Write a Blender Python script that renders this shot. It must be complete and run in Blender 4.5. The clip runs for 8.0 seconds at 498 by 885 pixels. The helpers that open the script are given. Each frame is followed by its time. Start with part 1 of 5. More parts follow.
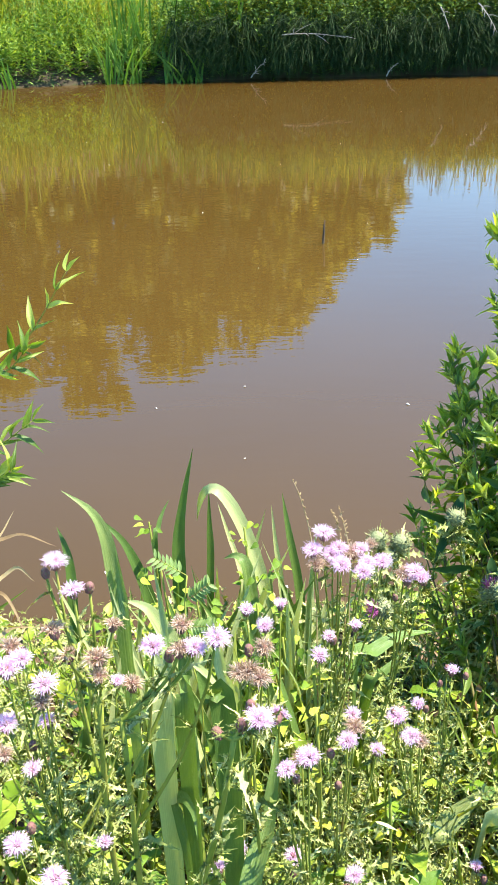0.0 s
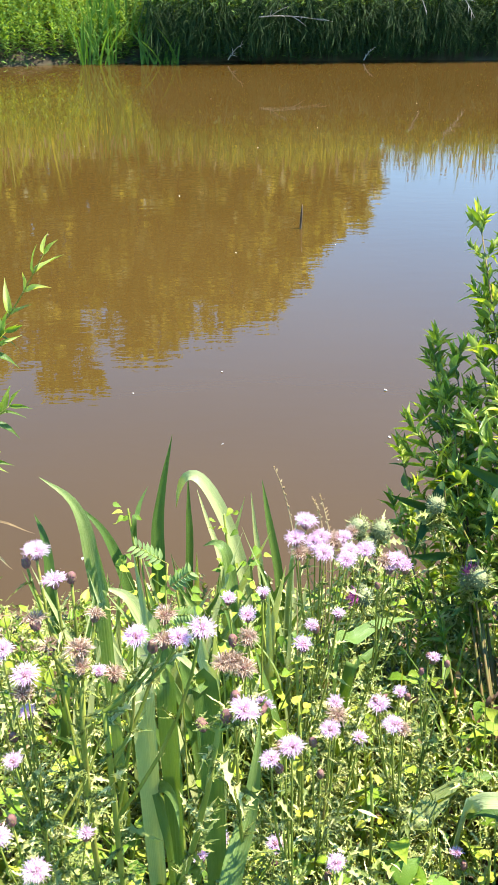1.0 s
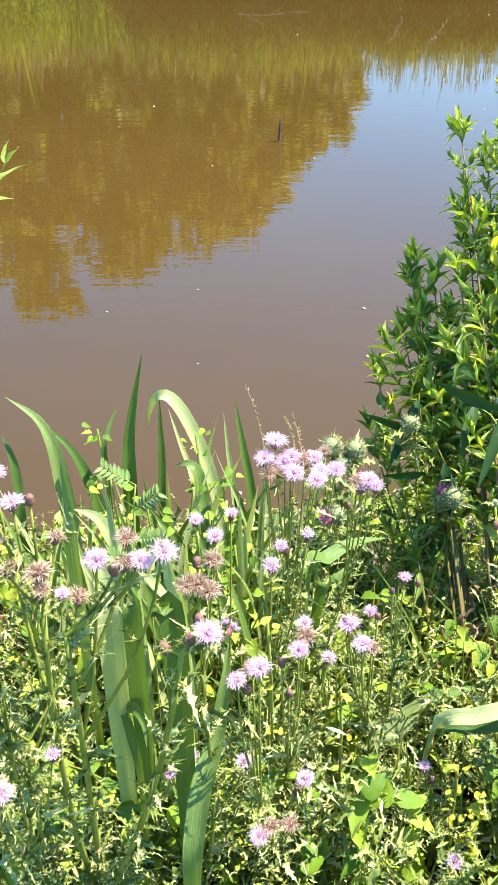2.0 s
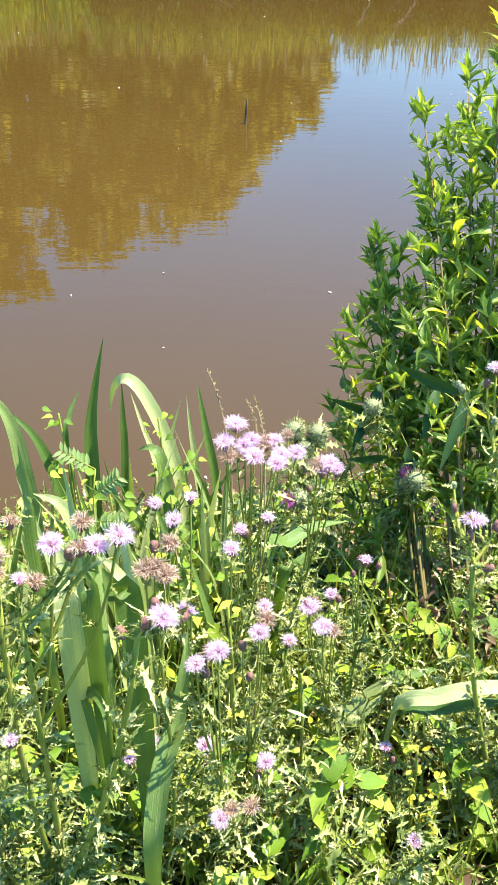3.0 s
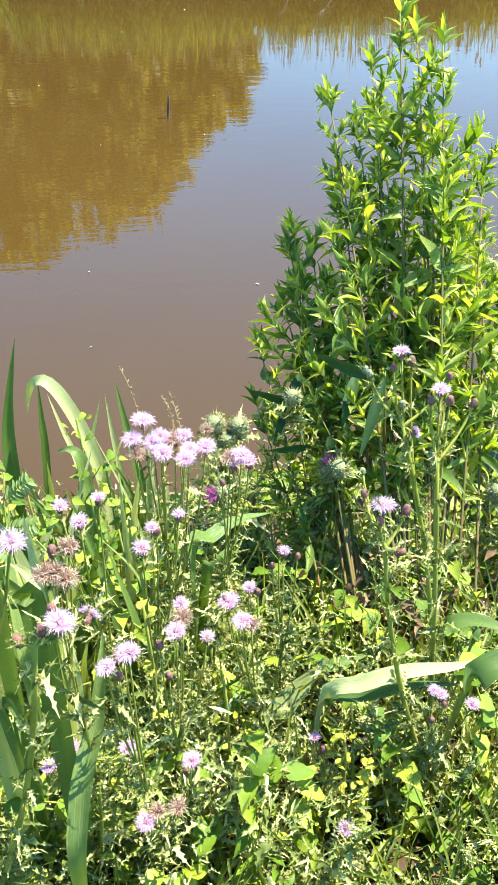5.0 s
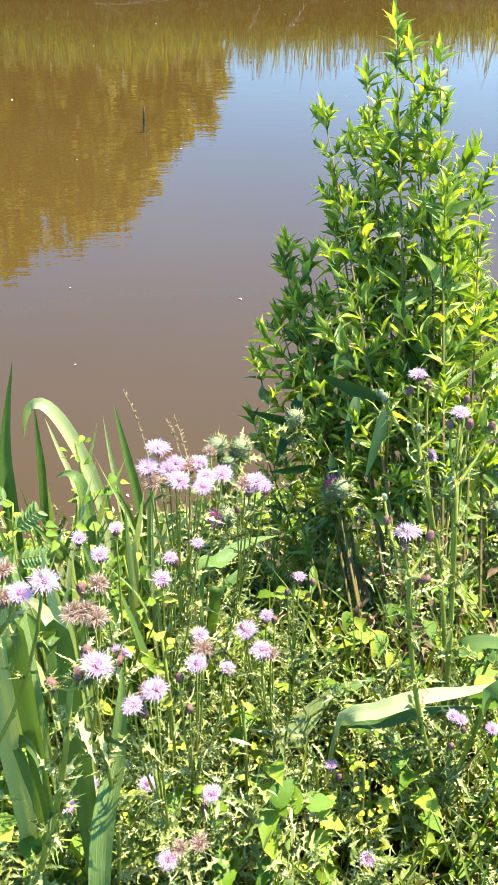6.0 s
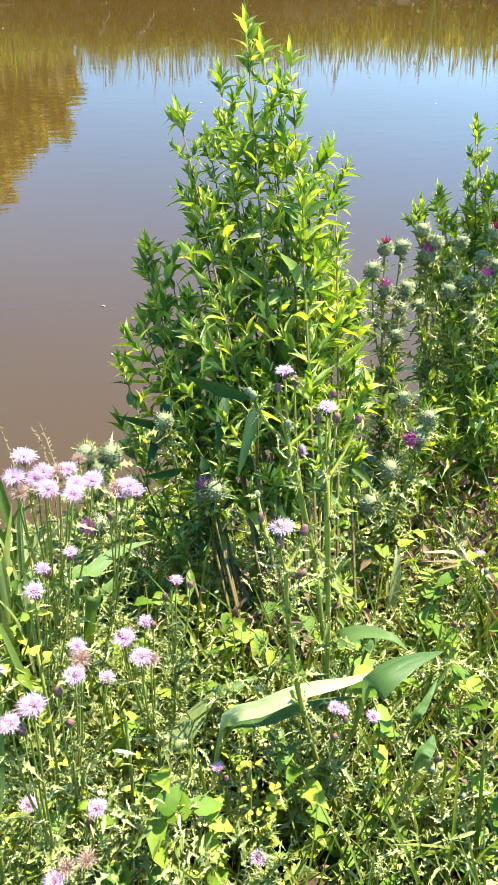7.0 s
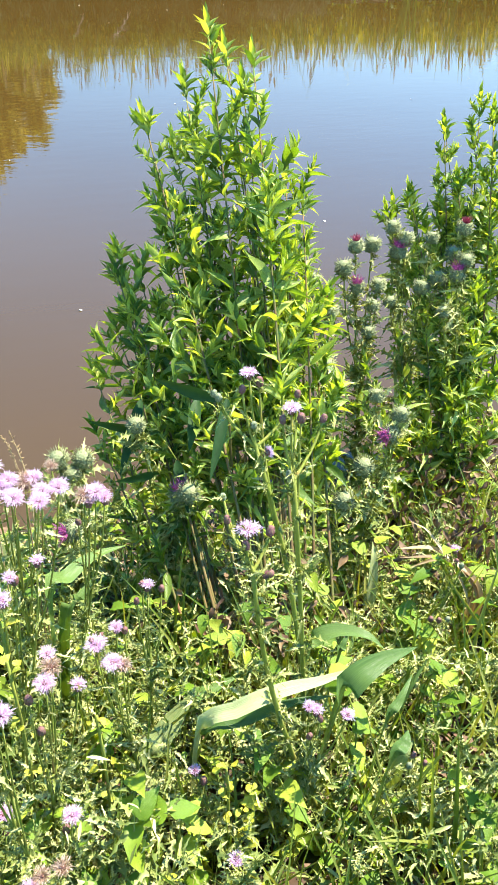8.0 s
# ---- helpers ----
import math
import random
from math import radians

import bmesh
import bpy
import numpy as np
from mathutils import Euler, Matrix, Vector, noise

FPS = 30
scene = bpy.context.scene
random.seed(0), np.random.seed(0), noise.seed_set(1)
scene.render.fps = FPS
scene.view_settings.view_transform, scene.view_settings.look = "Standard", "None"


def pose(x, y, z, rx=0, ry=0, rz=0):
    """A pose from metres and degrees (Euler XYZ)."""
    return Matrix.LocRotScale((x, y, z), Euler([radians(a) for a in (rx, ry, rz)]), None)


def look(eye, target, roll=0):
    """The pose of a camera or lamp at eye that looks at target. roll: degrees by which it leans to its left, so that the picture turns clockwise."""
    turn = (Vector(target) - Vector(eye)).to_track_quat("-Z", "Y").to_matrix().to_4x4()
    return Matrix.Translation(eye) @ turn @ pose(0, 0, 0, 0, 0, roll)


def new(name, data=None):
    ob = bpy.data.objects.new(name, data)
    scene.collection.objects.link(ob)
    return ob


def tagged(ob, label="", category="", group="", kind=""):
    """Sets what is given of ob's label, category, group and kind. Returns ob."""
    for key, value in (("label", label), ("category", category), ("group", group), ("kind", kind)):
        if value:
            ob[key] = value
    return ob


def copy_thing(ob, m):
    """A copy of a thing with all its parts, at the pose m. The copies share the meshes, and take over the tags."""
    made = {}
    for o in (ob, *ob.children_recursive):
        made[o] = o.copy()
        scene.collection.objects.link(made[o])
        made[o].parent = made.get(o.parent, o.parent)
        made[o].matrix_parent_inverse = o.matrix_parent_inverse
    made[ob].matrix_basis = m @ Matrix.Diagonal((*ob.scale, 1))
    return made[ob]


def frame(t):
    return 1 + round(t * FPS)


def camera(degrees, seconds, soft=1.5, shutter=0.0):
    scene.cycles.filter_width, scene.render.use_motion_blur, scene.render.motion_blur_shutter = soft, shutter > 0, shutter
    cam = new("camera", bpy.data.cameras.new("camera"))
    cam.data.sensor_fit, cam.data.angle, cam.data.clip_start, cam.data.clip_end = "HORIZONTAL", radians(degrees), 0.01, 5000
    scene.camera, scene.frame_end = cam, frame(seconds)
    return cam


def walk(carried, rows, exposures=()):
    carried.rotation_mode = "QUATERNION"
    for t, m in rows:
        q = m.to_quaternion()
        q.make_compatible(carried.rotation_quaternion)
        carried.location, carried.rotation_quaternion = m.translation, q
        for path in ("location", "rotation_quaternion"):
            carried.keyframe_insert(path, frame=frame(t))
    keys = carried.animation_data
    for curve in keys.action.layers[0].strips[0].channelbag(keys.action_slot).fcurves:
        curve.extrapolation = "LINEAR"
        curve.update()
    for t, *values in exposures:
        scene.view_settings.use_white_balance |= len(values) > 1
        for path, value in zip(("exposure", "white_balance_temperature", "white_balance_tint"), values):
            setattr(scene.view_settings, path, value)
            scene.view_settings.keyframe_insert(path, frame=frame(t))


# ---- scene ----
cam = camera(30.0, 8.0, 1.0)

PATH = [
    (0, (0.035, 0.135, 1.562), (0.027, 1.897, 0.615), -1.4),
    (0.5, (0.03, 0.135, 1.562), (0.055, 1.89, 0.603), -0.9),
    (1, (0.026, 0.147, 1.559), (0.071, 1.892, 0.583), -0.4),
    (1.5, (0.027, 0.166, 1.55), (0.096, 1.872, 0.509), -0.0),
    (1.7, (0.034, 0.171, 1.544), (0.11, 1.847, 0.455), 0.1),
    (3, (0.053, 0.176, 1.536), (0.201, 1.807, 0.388), 1.3),
    (3.2, (0.069, 0.178, 1.529), (0.254, 1.81, 0.388), 1.9),
    (3.5, (0.1, 0.178, 1.533), (0.325, 1.799, 0.385), 1.3),
    (4, (0.104, 0.181, 1.527), (0.354, 1.792, 0.369), 0.7),
    (4.2, (0.104, 0.179, 1.528), (0.367, 1.786, 0.367), 1.1),
    (5.5, (0.089, 0.189, 1.529), (0.35, 1.805, 0.38), 0.2),
    (6, (0.051, 0.215, 1.533), (0.374, 1.829, 0.396), 1.1),
    (6.2, (0.043, 0.219, 1.528), (0.436, 1.823, 0.4), 2.2),
    (6.5, (0.042, 0.218, 1.527), (0.603, 1.779, 0.41), 4.4),
    (7, (0.052, 0.218, 1.522), (0.645, 1.769, 0.408), 3.8),
    (7.5, (0.079, 0.204, 1.526), (0.656, 1.762, 0.412), 2.1),
    (8, (0.077, 0.21, 1.527), (0.694, 1.752, 0.412), 2.7),
]
walk(cam, [(t, look(eye, target, roll)) for t, eye, target, roll in PATH])

# ---- light ----
SUN_EL, SUN_ROT = 64.0, 82.0
world = bpy.data.worlds.new("sky_world")
scene.world = world
world.use_nodes = True
wn = world.node_tree.nodes
sky = wn.new("ShaderNodeTexSky")
sky.sky_type = "NISHITA"
sky.sun_disc = False
sky.sun_elevation, sky.sun_rotation = radians(SUN_EL), radians(SUN_ROT)
sky.air_density, sky.dust_density, sky.ozone_density = 1.3, 0.0, 4.0
wn["Background"].inputs["Strength"].default_value = 0.142
clear = wn.new("ShaderNodeHueSaturation")
clear.inputs["Saturation"].default_value = 1.3
world.node_tree.links.new(sky.outputs[0], clear.inputs["Color"])
world.node_tree.links.new(clear.outputs[0], wn["Background"].inputs["Color"])
sun = new("sun", bpy.data.lights.new("sun", "SUN"))
sun.data.energy, sun.data.angle, sun.data.color = 5.0, radians(0.5), (1.0, 0.94, 0.84)
sun_dir = Vector((math.sin(radians(SUN_ROT)) * math.cos(radians(SUN_EL)), math.cos(radians(SUN_ROT)) * math.cos(radians(SUN_EL)), math.sin(radians(SUN_EL))))
sun.matrix_world = look(sun_dir * 60, (0, 0, 0))
scene.view_settings.exposure = 1.73


# ---- materials ----
def material(name):
    m = bpy.data.materials.new(name)
    m.use_nodes = True
    n, l = m.node_tree.nodes, m.node_tree.links
    return m, n, l, n["Principled BSDF"]


def ramp(n, l, source, stops):
    r = n.new("ShaderNodeValToRGB")
    while len(r.color_ramp.elements) < len(stops):
        r.color_ramp.elements.new(0.5)
    for e, (p, c) in zip(r.color_ramp.elements, stops):
        e.position, e.color = p, (*c, 1)
    l.new(source, r.inputs[0])
    return r.outputs["Color"]


def noise_tex(n, l, scale, detail=4.0, coords="Object", stretch=(1, 1, 1)):
    tc, mp, nt = n.new("ShaderNodeTexCoord"), n.new("ShaderNodeMapping"), n.new("ShaderNodeTexNoise")
    mp.inputs["Scale"].default_value = stretch
    nt.inputs["Scale"].default_value, nt.inputs["Detail"].default_value = scale, detail
    l.new(tc.outputs[coords], mp.inputs["Vector"])
    l.new(mp.outputs[0], nt.inputs["Vector"])
    return nt.outputs["Fac"]


def bump(n, l, height, strength, distance, shader):
    b = n.new("ShaderNodeBump")
    b.inputs["Strength"].default_value, b.inputs["Distance"].default_value = strength, distance
    l.new(height, b.inputs["Height"])
    l.new(b.outputs[0], shader.inputs["Normal"])


def leaf_material(name, low, mid, high, glow, through_share=0.4, rough=0.42, scale=60.0, coords="Object", stretch=(1, 1, 1), gloss=0.45):
    """Leaf: three tones mixed leaf by leaf and along each leaf, and light that passes through."""
    m, n, l, p = material(name)
    oi, geo, add, frac, mix = n.new("ShaderNodeObjectInfo"), n.new("ShaderNodeNewGeometry"), n.new("ShaderNodeMath"), n.new("ShaderNodeMath"), n.new("ShaderNodeMath")
    frac.operation, mix.operation = "FRACT", "MULTIPLY_ADD"
    l.new(oi.outputs["Random"], add.inputs[0])
    l.new(geo.outputs["Random Per Island"], add.inputs[1])
    l.new(add.outputs[0], frac.inputs[0])
    nf = noise_tex(n, l, scale, 5.0, coords, stretch)
    l.new(frac.outputs[0], mix.inputs[0])
    mix.inputs[1].default_value = 0.55
    half = n.new("ShaderNodeMath")
    half.operation = "MULTIPLY"
    half.inputs[1].default_value = 0.5
    l.new(nf, half.inputs[0])
    l.new(half.outputs[0], mix.inputs[2])
    color = ramp(n, l, mix.outputs[0], [(0.15, low), (0.5, mid), (0.85, high)])
    l.new(color, p.inputs["Base Color"])
    p.inputs["Roughness"].default_value = rough
    p.inputs["Specular IOR Level"].default_value = gloss
    bump(n, l, nf, 0.35, 0.002, p)
    tr, ms = n.new("ShaderNodeBsdfTranslucent"), n.new("ShaderNodeMixShader")
    tint = n.new("ShaderNodeMix")
    tint.data_type, tint.blend_type = "RGBA", "MULTIPLY"
    tint.inputs[0].default_value = 1.0
    l.new(color, tint.inputs[6])
    tint.inputs[7].default_value = (*glow, 1)
    l.new(tint.outputs[2], tr.inputs["Color"])
    ms.inputs[0].default_value = through_share
    l.new(p.outputs[0], ms.inputs[1])
    l.new(tr.outputs[0], ms.inputs[2])
    l.new(ms.outputs[0], n["Material Output"].inputs["Surface"])
    return m


def plain_material(name, stops, rough, scale=40.0, stretch=(1, 1, 1), relief=0.4, depth=0.003):
    m, n, l, p = material(name)
    nf = noise_tex(n, l, scale, 6.0, "Object", stretch)
    l.new(ramp(n, l, nf, stops), p.inputs["Base Color"])
    p.inputs["Roughness"].default_value = rough
    p.inputs["Specular IOR Level"].default_value = 0.2
    bump(n, l, nf, relief, depth, p)
    return m


M_HERB = leaf_material("willowherb_leaf", (0.035, 0.085, 0.014), (0.17, 0.26, 0.04), (0.58, 0.62, 0.17), (1.75, 1.65, 0.22), 0.45, 0.36, gloss=0.42)
M_THISTLE = leaf_material("thistle_leaf", (0.055, 0.09, 0.017), (0.21, 0.245, 0.052), (0.62, 0.59, 0.26), (1.65, 1.5, 0.32), 0.2, 0.5, gloss=0.25)
M_IRIS = leaf_material("iris_blade", (0.035, 0.085, 0.016), (0.13, 0.2, 0.045), (0.56, 0.57, 0.27), (1.5, 1.5, 0.3), 0.2, 0.33, 3.0, "UV", (16, 1.2, 1), 0.22)
M_VINE = leaf_material("bindweed_leaf", (0.06, 0.13, 0.01), (0.17, 0.27, 0.02), (0.4, 0.44, 0.05), (1.9, 1.7, 0.28), 0.27, 0.45, gloss=0.25)
M_GRASS = leaf_material("grass_blade", (0.06, 0.11, 0.012), (0.13, 0.19, 0.025), (0.28, 0.28, 0.06), (1.8, 1.6, 0.4), 0.35, 0.5)
# far bank leaf with the steep side's shade put into its green
M_BANK_SHADED = leaf_material("shaded_bank_leaf", (0.012, 0.032, 0.005), (0.04, 0.09, 0.011), (0.19, 0.28, 0.045), (2.0, 1.8, 0.4), 0.2, 0.55, 8.0, gloss=0.15)
# grass tones lowered to hold the shade below the bank edge
M_HANG_SHADED = leaf_material("shaded_hanging_grass", (0.008, 0.02, 0.004), (0.017, 0.038, 0.007), (0.04, 0.072, 0.016), (1.6, 1.6, 0.5), 0.1, 0.6, 8.0, gloss=0.12)
# the same leaf for the sunlit slope, the sun put into its green
M_BANK_SUNLIT = leaf_material("bank_grass", (0.03, 0.075, 0.008), (0.1, 0.2, 0.022), (0.3, 0.4, 0.07), (2.0, 1.7, 0.4), 0.4, 0.55, 8.0, gloss=0.2)
M_CREST = leaf_material("crest_grass", (0.05, 0.1, 0.012), (0.2, 0.27, 0.035), (0.58, 0.54, 0.13), (1.8, 1.5, 0.4), 0.42, 0.6, 8.0, gloss=0.2)
M_TREE = leaf_material("tree_leaf", (0.04, 0.065, 0.012), (0.18, 0.2, 0.035), (0.6, 0.54, 0.17), (1.5, 1.3, 0.5), 0.42, 0.5, 3.0)
M_DRY = leaf_material("dry_leaf", (0.16, 0.1, 0.04), (0.32, 0.22, 0.09), (0.5, 0.4, 0.2), (1.2, 1.0, 0.7), 0.3, 0.6)
M_LITTER = leaf_material("litter_leaf", (0.05, 0.03, 0.015), (0.12, 0.065, 0.03), (0.26, 0.17, 0.08), (1.2, 1.0, 0.7), 0.15, 0.7)
M_STEM = plain_material("green_stem", [(0.3, (0.13, 0.17, 0.018)), (0.55, (0.23, 0.25, 0.04)), (0.8, (0.22, 0.11, 0.035))], 0.65, 60.0, (1, 1, 0.2))
M_REDSTEM = plain_material("reddish_stem", [(0.3, (0.1, 0.14, 0.03)), (0.7, (0.2, 0.1, 0.045))], 0.6, 50.0, (1, 1, 0.2))
M_BARK = plain_material("bark", [(0.3, (0.06, 0.045, 0.03)), (0.7, (0.16, 0.12, 0.085))], 0.9, 6.0, (1, 1, 0.25), 0.8, 0.03)
M_DEADWOOD = plain_material("dead_wood", [(0.3, (0.2, 0.17, 0.13)), (0.7, (0.42, 0.38, 0.32))], 0.8, 30.0, (1, 1, 0.3))
M_STAKE = plain_material("wet_wood", [(0.35, (0.03, 0.02, 0.015)), (0.7, (0.2, 0.14, 0.08))], 0.6, 60.0, (1, 1, 0.2))
M_SOIL = plain_material("soil", [(0.3, (0.03, 0.022, 0.012)), (0.5, (0.05, 0.038, 0.02)), (0.7, (0.04, 0.055, 0.015))], 0.95, 9.0, (1, 1, 1), 0.9, 0.02)
M_FLAKE = plain_material("floating_flake", [(0.3, (0.5, 0.45, 0.35)), (0.7, (0.8, 0.78, 0.7))], 0.6)

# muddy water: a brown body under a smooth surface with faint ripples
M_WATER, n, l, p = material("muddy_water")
silt = noise_tex(n, l, 0.35, 5.0, "Object", (1, 1, 1))
l.new(ramp(n, l, silt, [(0.3, (0.056, 0.031, 0.006)), (0.7, (0.067, 0.038, 0.0085))]), p.inputs["Base Color"])
p.inputs["Roughness"].default_value = 0.004
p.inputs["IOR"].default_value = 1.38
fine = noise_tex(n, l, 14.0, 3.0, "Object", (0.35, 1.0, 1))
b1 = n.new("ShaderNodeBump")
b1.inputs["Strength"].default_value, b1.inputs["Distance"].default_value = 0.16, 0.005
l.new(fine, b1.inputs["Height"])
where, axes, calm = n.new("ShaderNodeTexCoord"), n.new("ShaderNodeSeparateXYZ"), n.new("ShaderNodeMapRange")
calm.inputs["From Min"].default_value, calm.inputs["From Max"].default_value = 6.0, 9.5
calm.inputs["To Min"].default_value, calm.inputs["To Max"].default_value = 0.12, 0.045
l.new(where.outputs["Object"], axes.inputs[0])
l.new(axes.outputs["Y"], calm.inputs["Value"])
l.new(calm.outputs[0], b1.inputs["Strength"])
broad = noise_tex(n, l, 1.1, 2.0, "Object", (0.5, 1.0, 1))
b2 = n.new("ShaderNodeBump")
b2.inputs["Strength"].default_value, b2.inputs["Distance"].default_value = 0.1, 0.02
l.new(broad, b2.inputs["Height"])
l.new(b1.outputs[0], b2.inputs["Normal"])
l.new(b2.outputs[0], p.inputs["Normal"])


# ---- mesh helpers ----
def mesh_object(name, verts, faces, mat, parent=None, label="", smooth=True):
    me = bpy.data.meshes.new(name)
    me.from_pydata([tuple(v) for v in verts], [], faces)
    me.materials.append(mat)
    if smooth:
        me.shade_smooth()
    ob = new(name, me)
    if parent:
        ob.parent = parent
    if label:
        ob["label"] = label
    return ob


def leaf_shape(profile, fold=0.15, curl=0.1, wave=0.0):
    """A leaf along +y of length 1: stations (s, half width), folded up along its midrib and bent down to its tip."""
    verts, faces = [], []
    for i, (s, w) in enumerate(profile):
        z = -curl * s * s
        k = wave * (1 if i % 2 else -1)
        verts += [(-w, s, z + fold * w + k * w), (0, s, z), (w, s, z + fold * w - k * w)]
    for i in range(len(profile) - 1):
        a = 3 * i
        faces += [(a, a + 1, a + 4, a + 3), (a + 1, a + 2, a + 5, a + 4)]
    return np.array(verts), faces


def soft_leaf(seed, wide, fold, curl, sway, twist):
    """A supple lance leaf along +y: cupped across, waved along its edges, twisted, its tip bent over and swayed to a side."""
    r = random.Random(seed)
    verts, faces = [], []
    phase = r.uniform(0, 6)
    for i in range(8):
        s = i / 7
        w = wide * max(0.03, math.sin(math.pi * min(1.0, 0.08 + 0.97 * s ** 0.8)) ** 0.9)
        turn = twist * s
        for g in (-1, -0.55, 0, 0.55, 1):
            x, z = g * w, fold * w * abs(g) ** 1.6 + 0.22 * w * g * math.sin(9 * s + phase + g)
            verts.append((x * math.cos(turn) - z * math.sin(turn) + sway * s * s, s - 0.12 * curl * s ** 3, x * math.sin(turn) + z * math.cos(turn) - curl * s ** 2.2))
    for i in range(7):
        for k in range(4):
            a = 5 * i + k
            faces.append((a, a + 1, a + 6, a + 5))
    return np.array(verts), faces


LANCE = leaf_shape([(0, 0.015), (0.12, 0.075), (0.35, 0.11), (0.6, 0.09), (0.82, 0.045), (1, 0.004)], 0.5, 0.22)
SLIM = leaf_shape([(0, 0.01), (0.2, 0.06), (0.5, 0.075), (0.8, 0.035), (1, 0.003)], 0.5, 0.12)
SOFT_SET = [soft_leaf(1, 0.13, 0.7, 0.3, 0.1, 0.4), soft_leaf(2, 0.15, 0.4, 0.6, -0.12, -0.5), soft_leaf(3, 0.11, 1.0, 0.12, 0.05, 0.9), soft_leaf(4, 0.14, 0.6, -0.2, -0.08, -0.8), soft_leaf(5, 0.12, 0.9, 0.85, 0.15, 0.3), soft_leaf(6, 0.14, 0.5, 0.4, -0.2, 1.2)]
HEART = leaf_shape([(-0.2, 0.16), (-0.1, 0.32), (0.02, 0.37), (0.18, 0.37), (0.34, 0.33), (0.5, 0.26), (0.68, 0.16), (0.85, 0.07), (1, 0.005)], 0.3, 0.25, 0.1)


def jagged_leaf(seed, lobes, wide, curl, crinkle):
    """A thistle leaf along +y: uneven spiny lobes with deep notches, crisped edges."""
    r = random.Random(seed)
    rows = [(0.0, 0.03, 0.03, 0.0)]
    for k in range(lobes):
        s0 = (k + 0.55) / (lobes + 0.6)
        w = wide * math.sin(math.pi * min(1, 0.3 + 0.7 * (k + 0.5) / lobes)) + 0.02
        rows.append((s0 - 0.3 / (lobes + 0.6), w * r.uniform(0.35, 0.55), w * r.uniform(0.35, 0.55), crinkle * 0.5 * r.uniform(-1, 1)))
        rows.append((s0 + r.uniform(-0.02, 0.02), w * r.uniform(0.7, 1.2), w * r.uniform(0.7, 1.2), crinkle * r.uniform(-1, 1)))
        rows.append((s0 + 0.28 / (lobes + 0.6), w * r.uniform(0.3, 0.5), w * r.uniform(0.3, 0.5), crinkle * 0.5 * r.uniform(-1, 1)))
    rows.append((1.0, 0.003, 0.003, 0.0))
    verts, faces = [], []
    twist, sway = r.uniform(-1.2, 1.2), r.uniform(-0.15, 0.15)
    for s, wl, wr, c in rows:
        z, x = -curl * s * s + 0.03 * math.sin(11 * s + seed), 0.05 * math.sin(4 * s + seed) + sway * s * s
        co, si = math.cos(twist * s), math.sin(twist * s)
        for g, w in ((-1, wl), (0, 0.0), (1, wr)):
            lift = w * (0.55 + g * -c)
            verts.append((x + g * w * co - lift * si, s + w * 0.35, z + g * w * si + lift * co))
    for i in range(len(rows) - 1):
        a = 3 * i
        faces += [(a, a + 1, a + 4, a + 3), (a + 1, a + 2, a + 5, a + 4)]
    return np.array(verts), faces


SPINY_SET = [jagged_leaf(1, 6, 0.13, 0.3, 1.0), jagged_leaf(2, 5, 0.15, 0.5, 1.4), jagged_leaf(3, 7, 0.12, 0.1, 1.2), jagged_leaf(4, 4, 0.13, 0.7, 1.5), jagged_leaf(5, 5, 0.11, 0.2, 1.6), jagged_leaf(9, 6, 0.12, 0.6, 1.3)]
LOW_SET = [jagged_leaf(6, 3, 0.2, 0.3, 0.9), jagged_leaf(7, 2, 0.22, 0.5, 1.1), jagged_leaf(8, 3, 0.16, 0.1, 1.3), SLIM]
OVAL = leaf_shape([(0, 0.02), (0.2, 0.2), (0.45, 0.25), (0.75, 0.15), (1, 0.005)], 0.3, 0.2)
BLADE = leaf_shape([(0, 0.012), (0.3, 0.012), (0.6, 0.01), (0.85, 0.006), (1, 0.001)], 0.6, 0.25)
FAR_BLADE = leaf_shape([(0, 0.012), (0.6, 0.01), (1, 0.001)], 0.6, 0.2)
FAR_LANCE = leaf_shape([(0, 0.02), (0.35, 0.13), (0.7, 0.09), (1, 0.004)], 0.4, 0.3)
FAR_LEAF = leaf_shape([(0, 0.03), (0.4, 0.19), (1, 0.01)], 0.4, 0.2)
TUFT = leaf_shape([(0, 0.1), (0.4, 0.28), (1, 0.02)], 0.3, 0.1)


def aim(direction, face_up):
    """Rows of a turn whose y runs along direction and whose z leans to face_up."""
    y = direction / np.linalg.norm(direction, axis=-1, keepdims=True)
    x = np.cross(y, face_up)
    x /= np.linalg.norm(x, axis=-1, keepdims=True) + 1e-9
    return np.stack([x, y, np.cross(x, y)], -1)


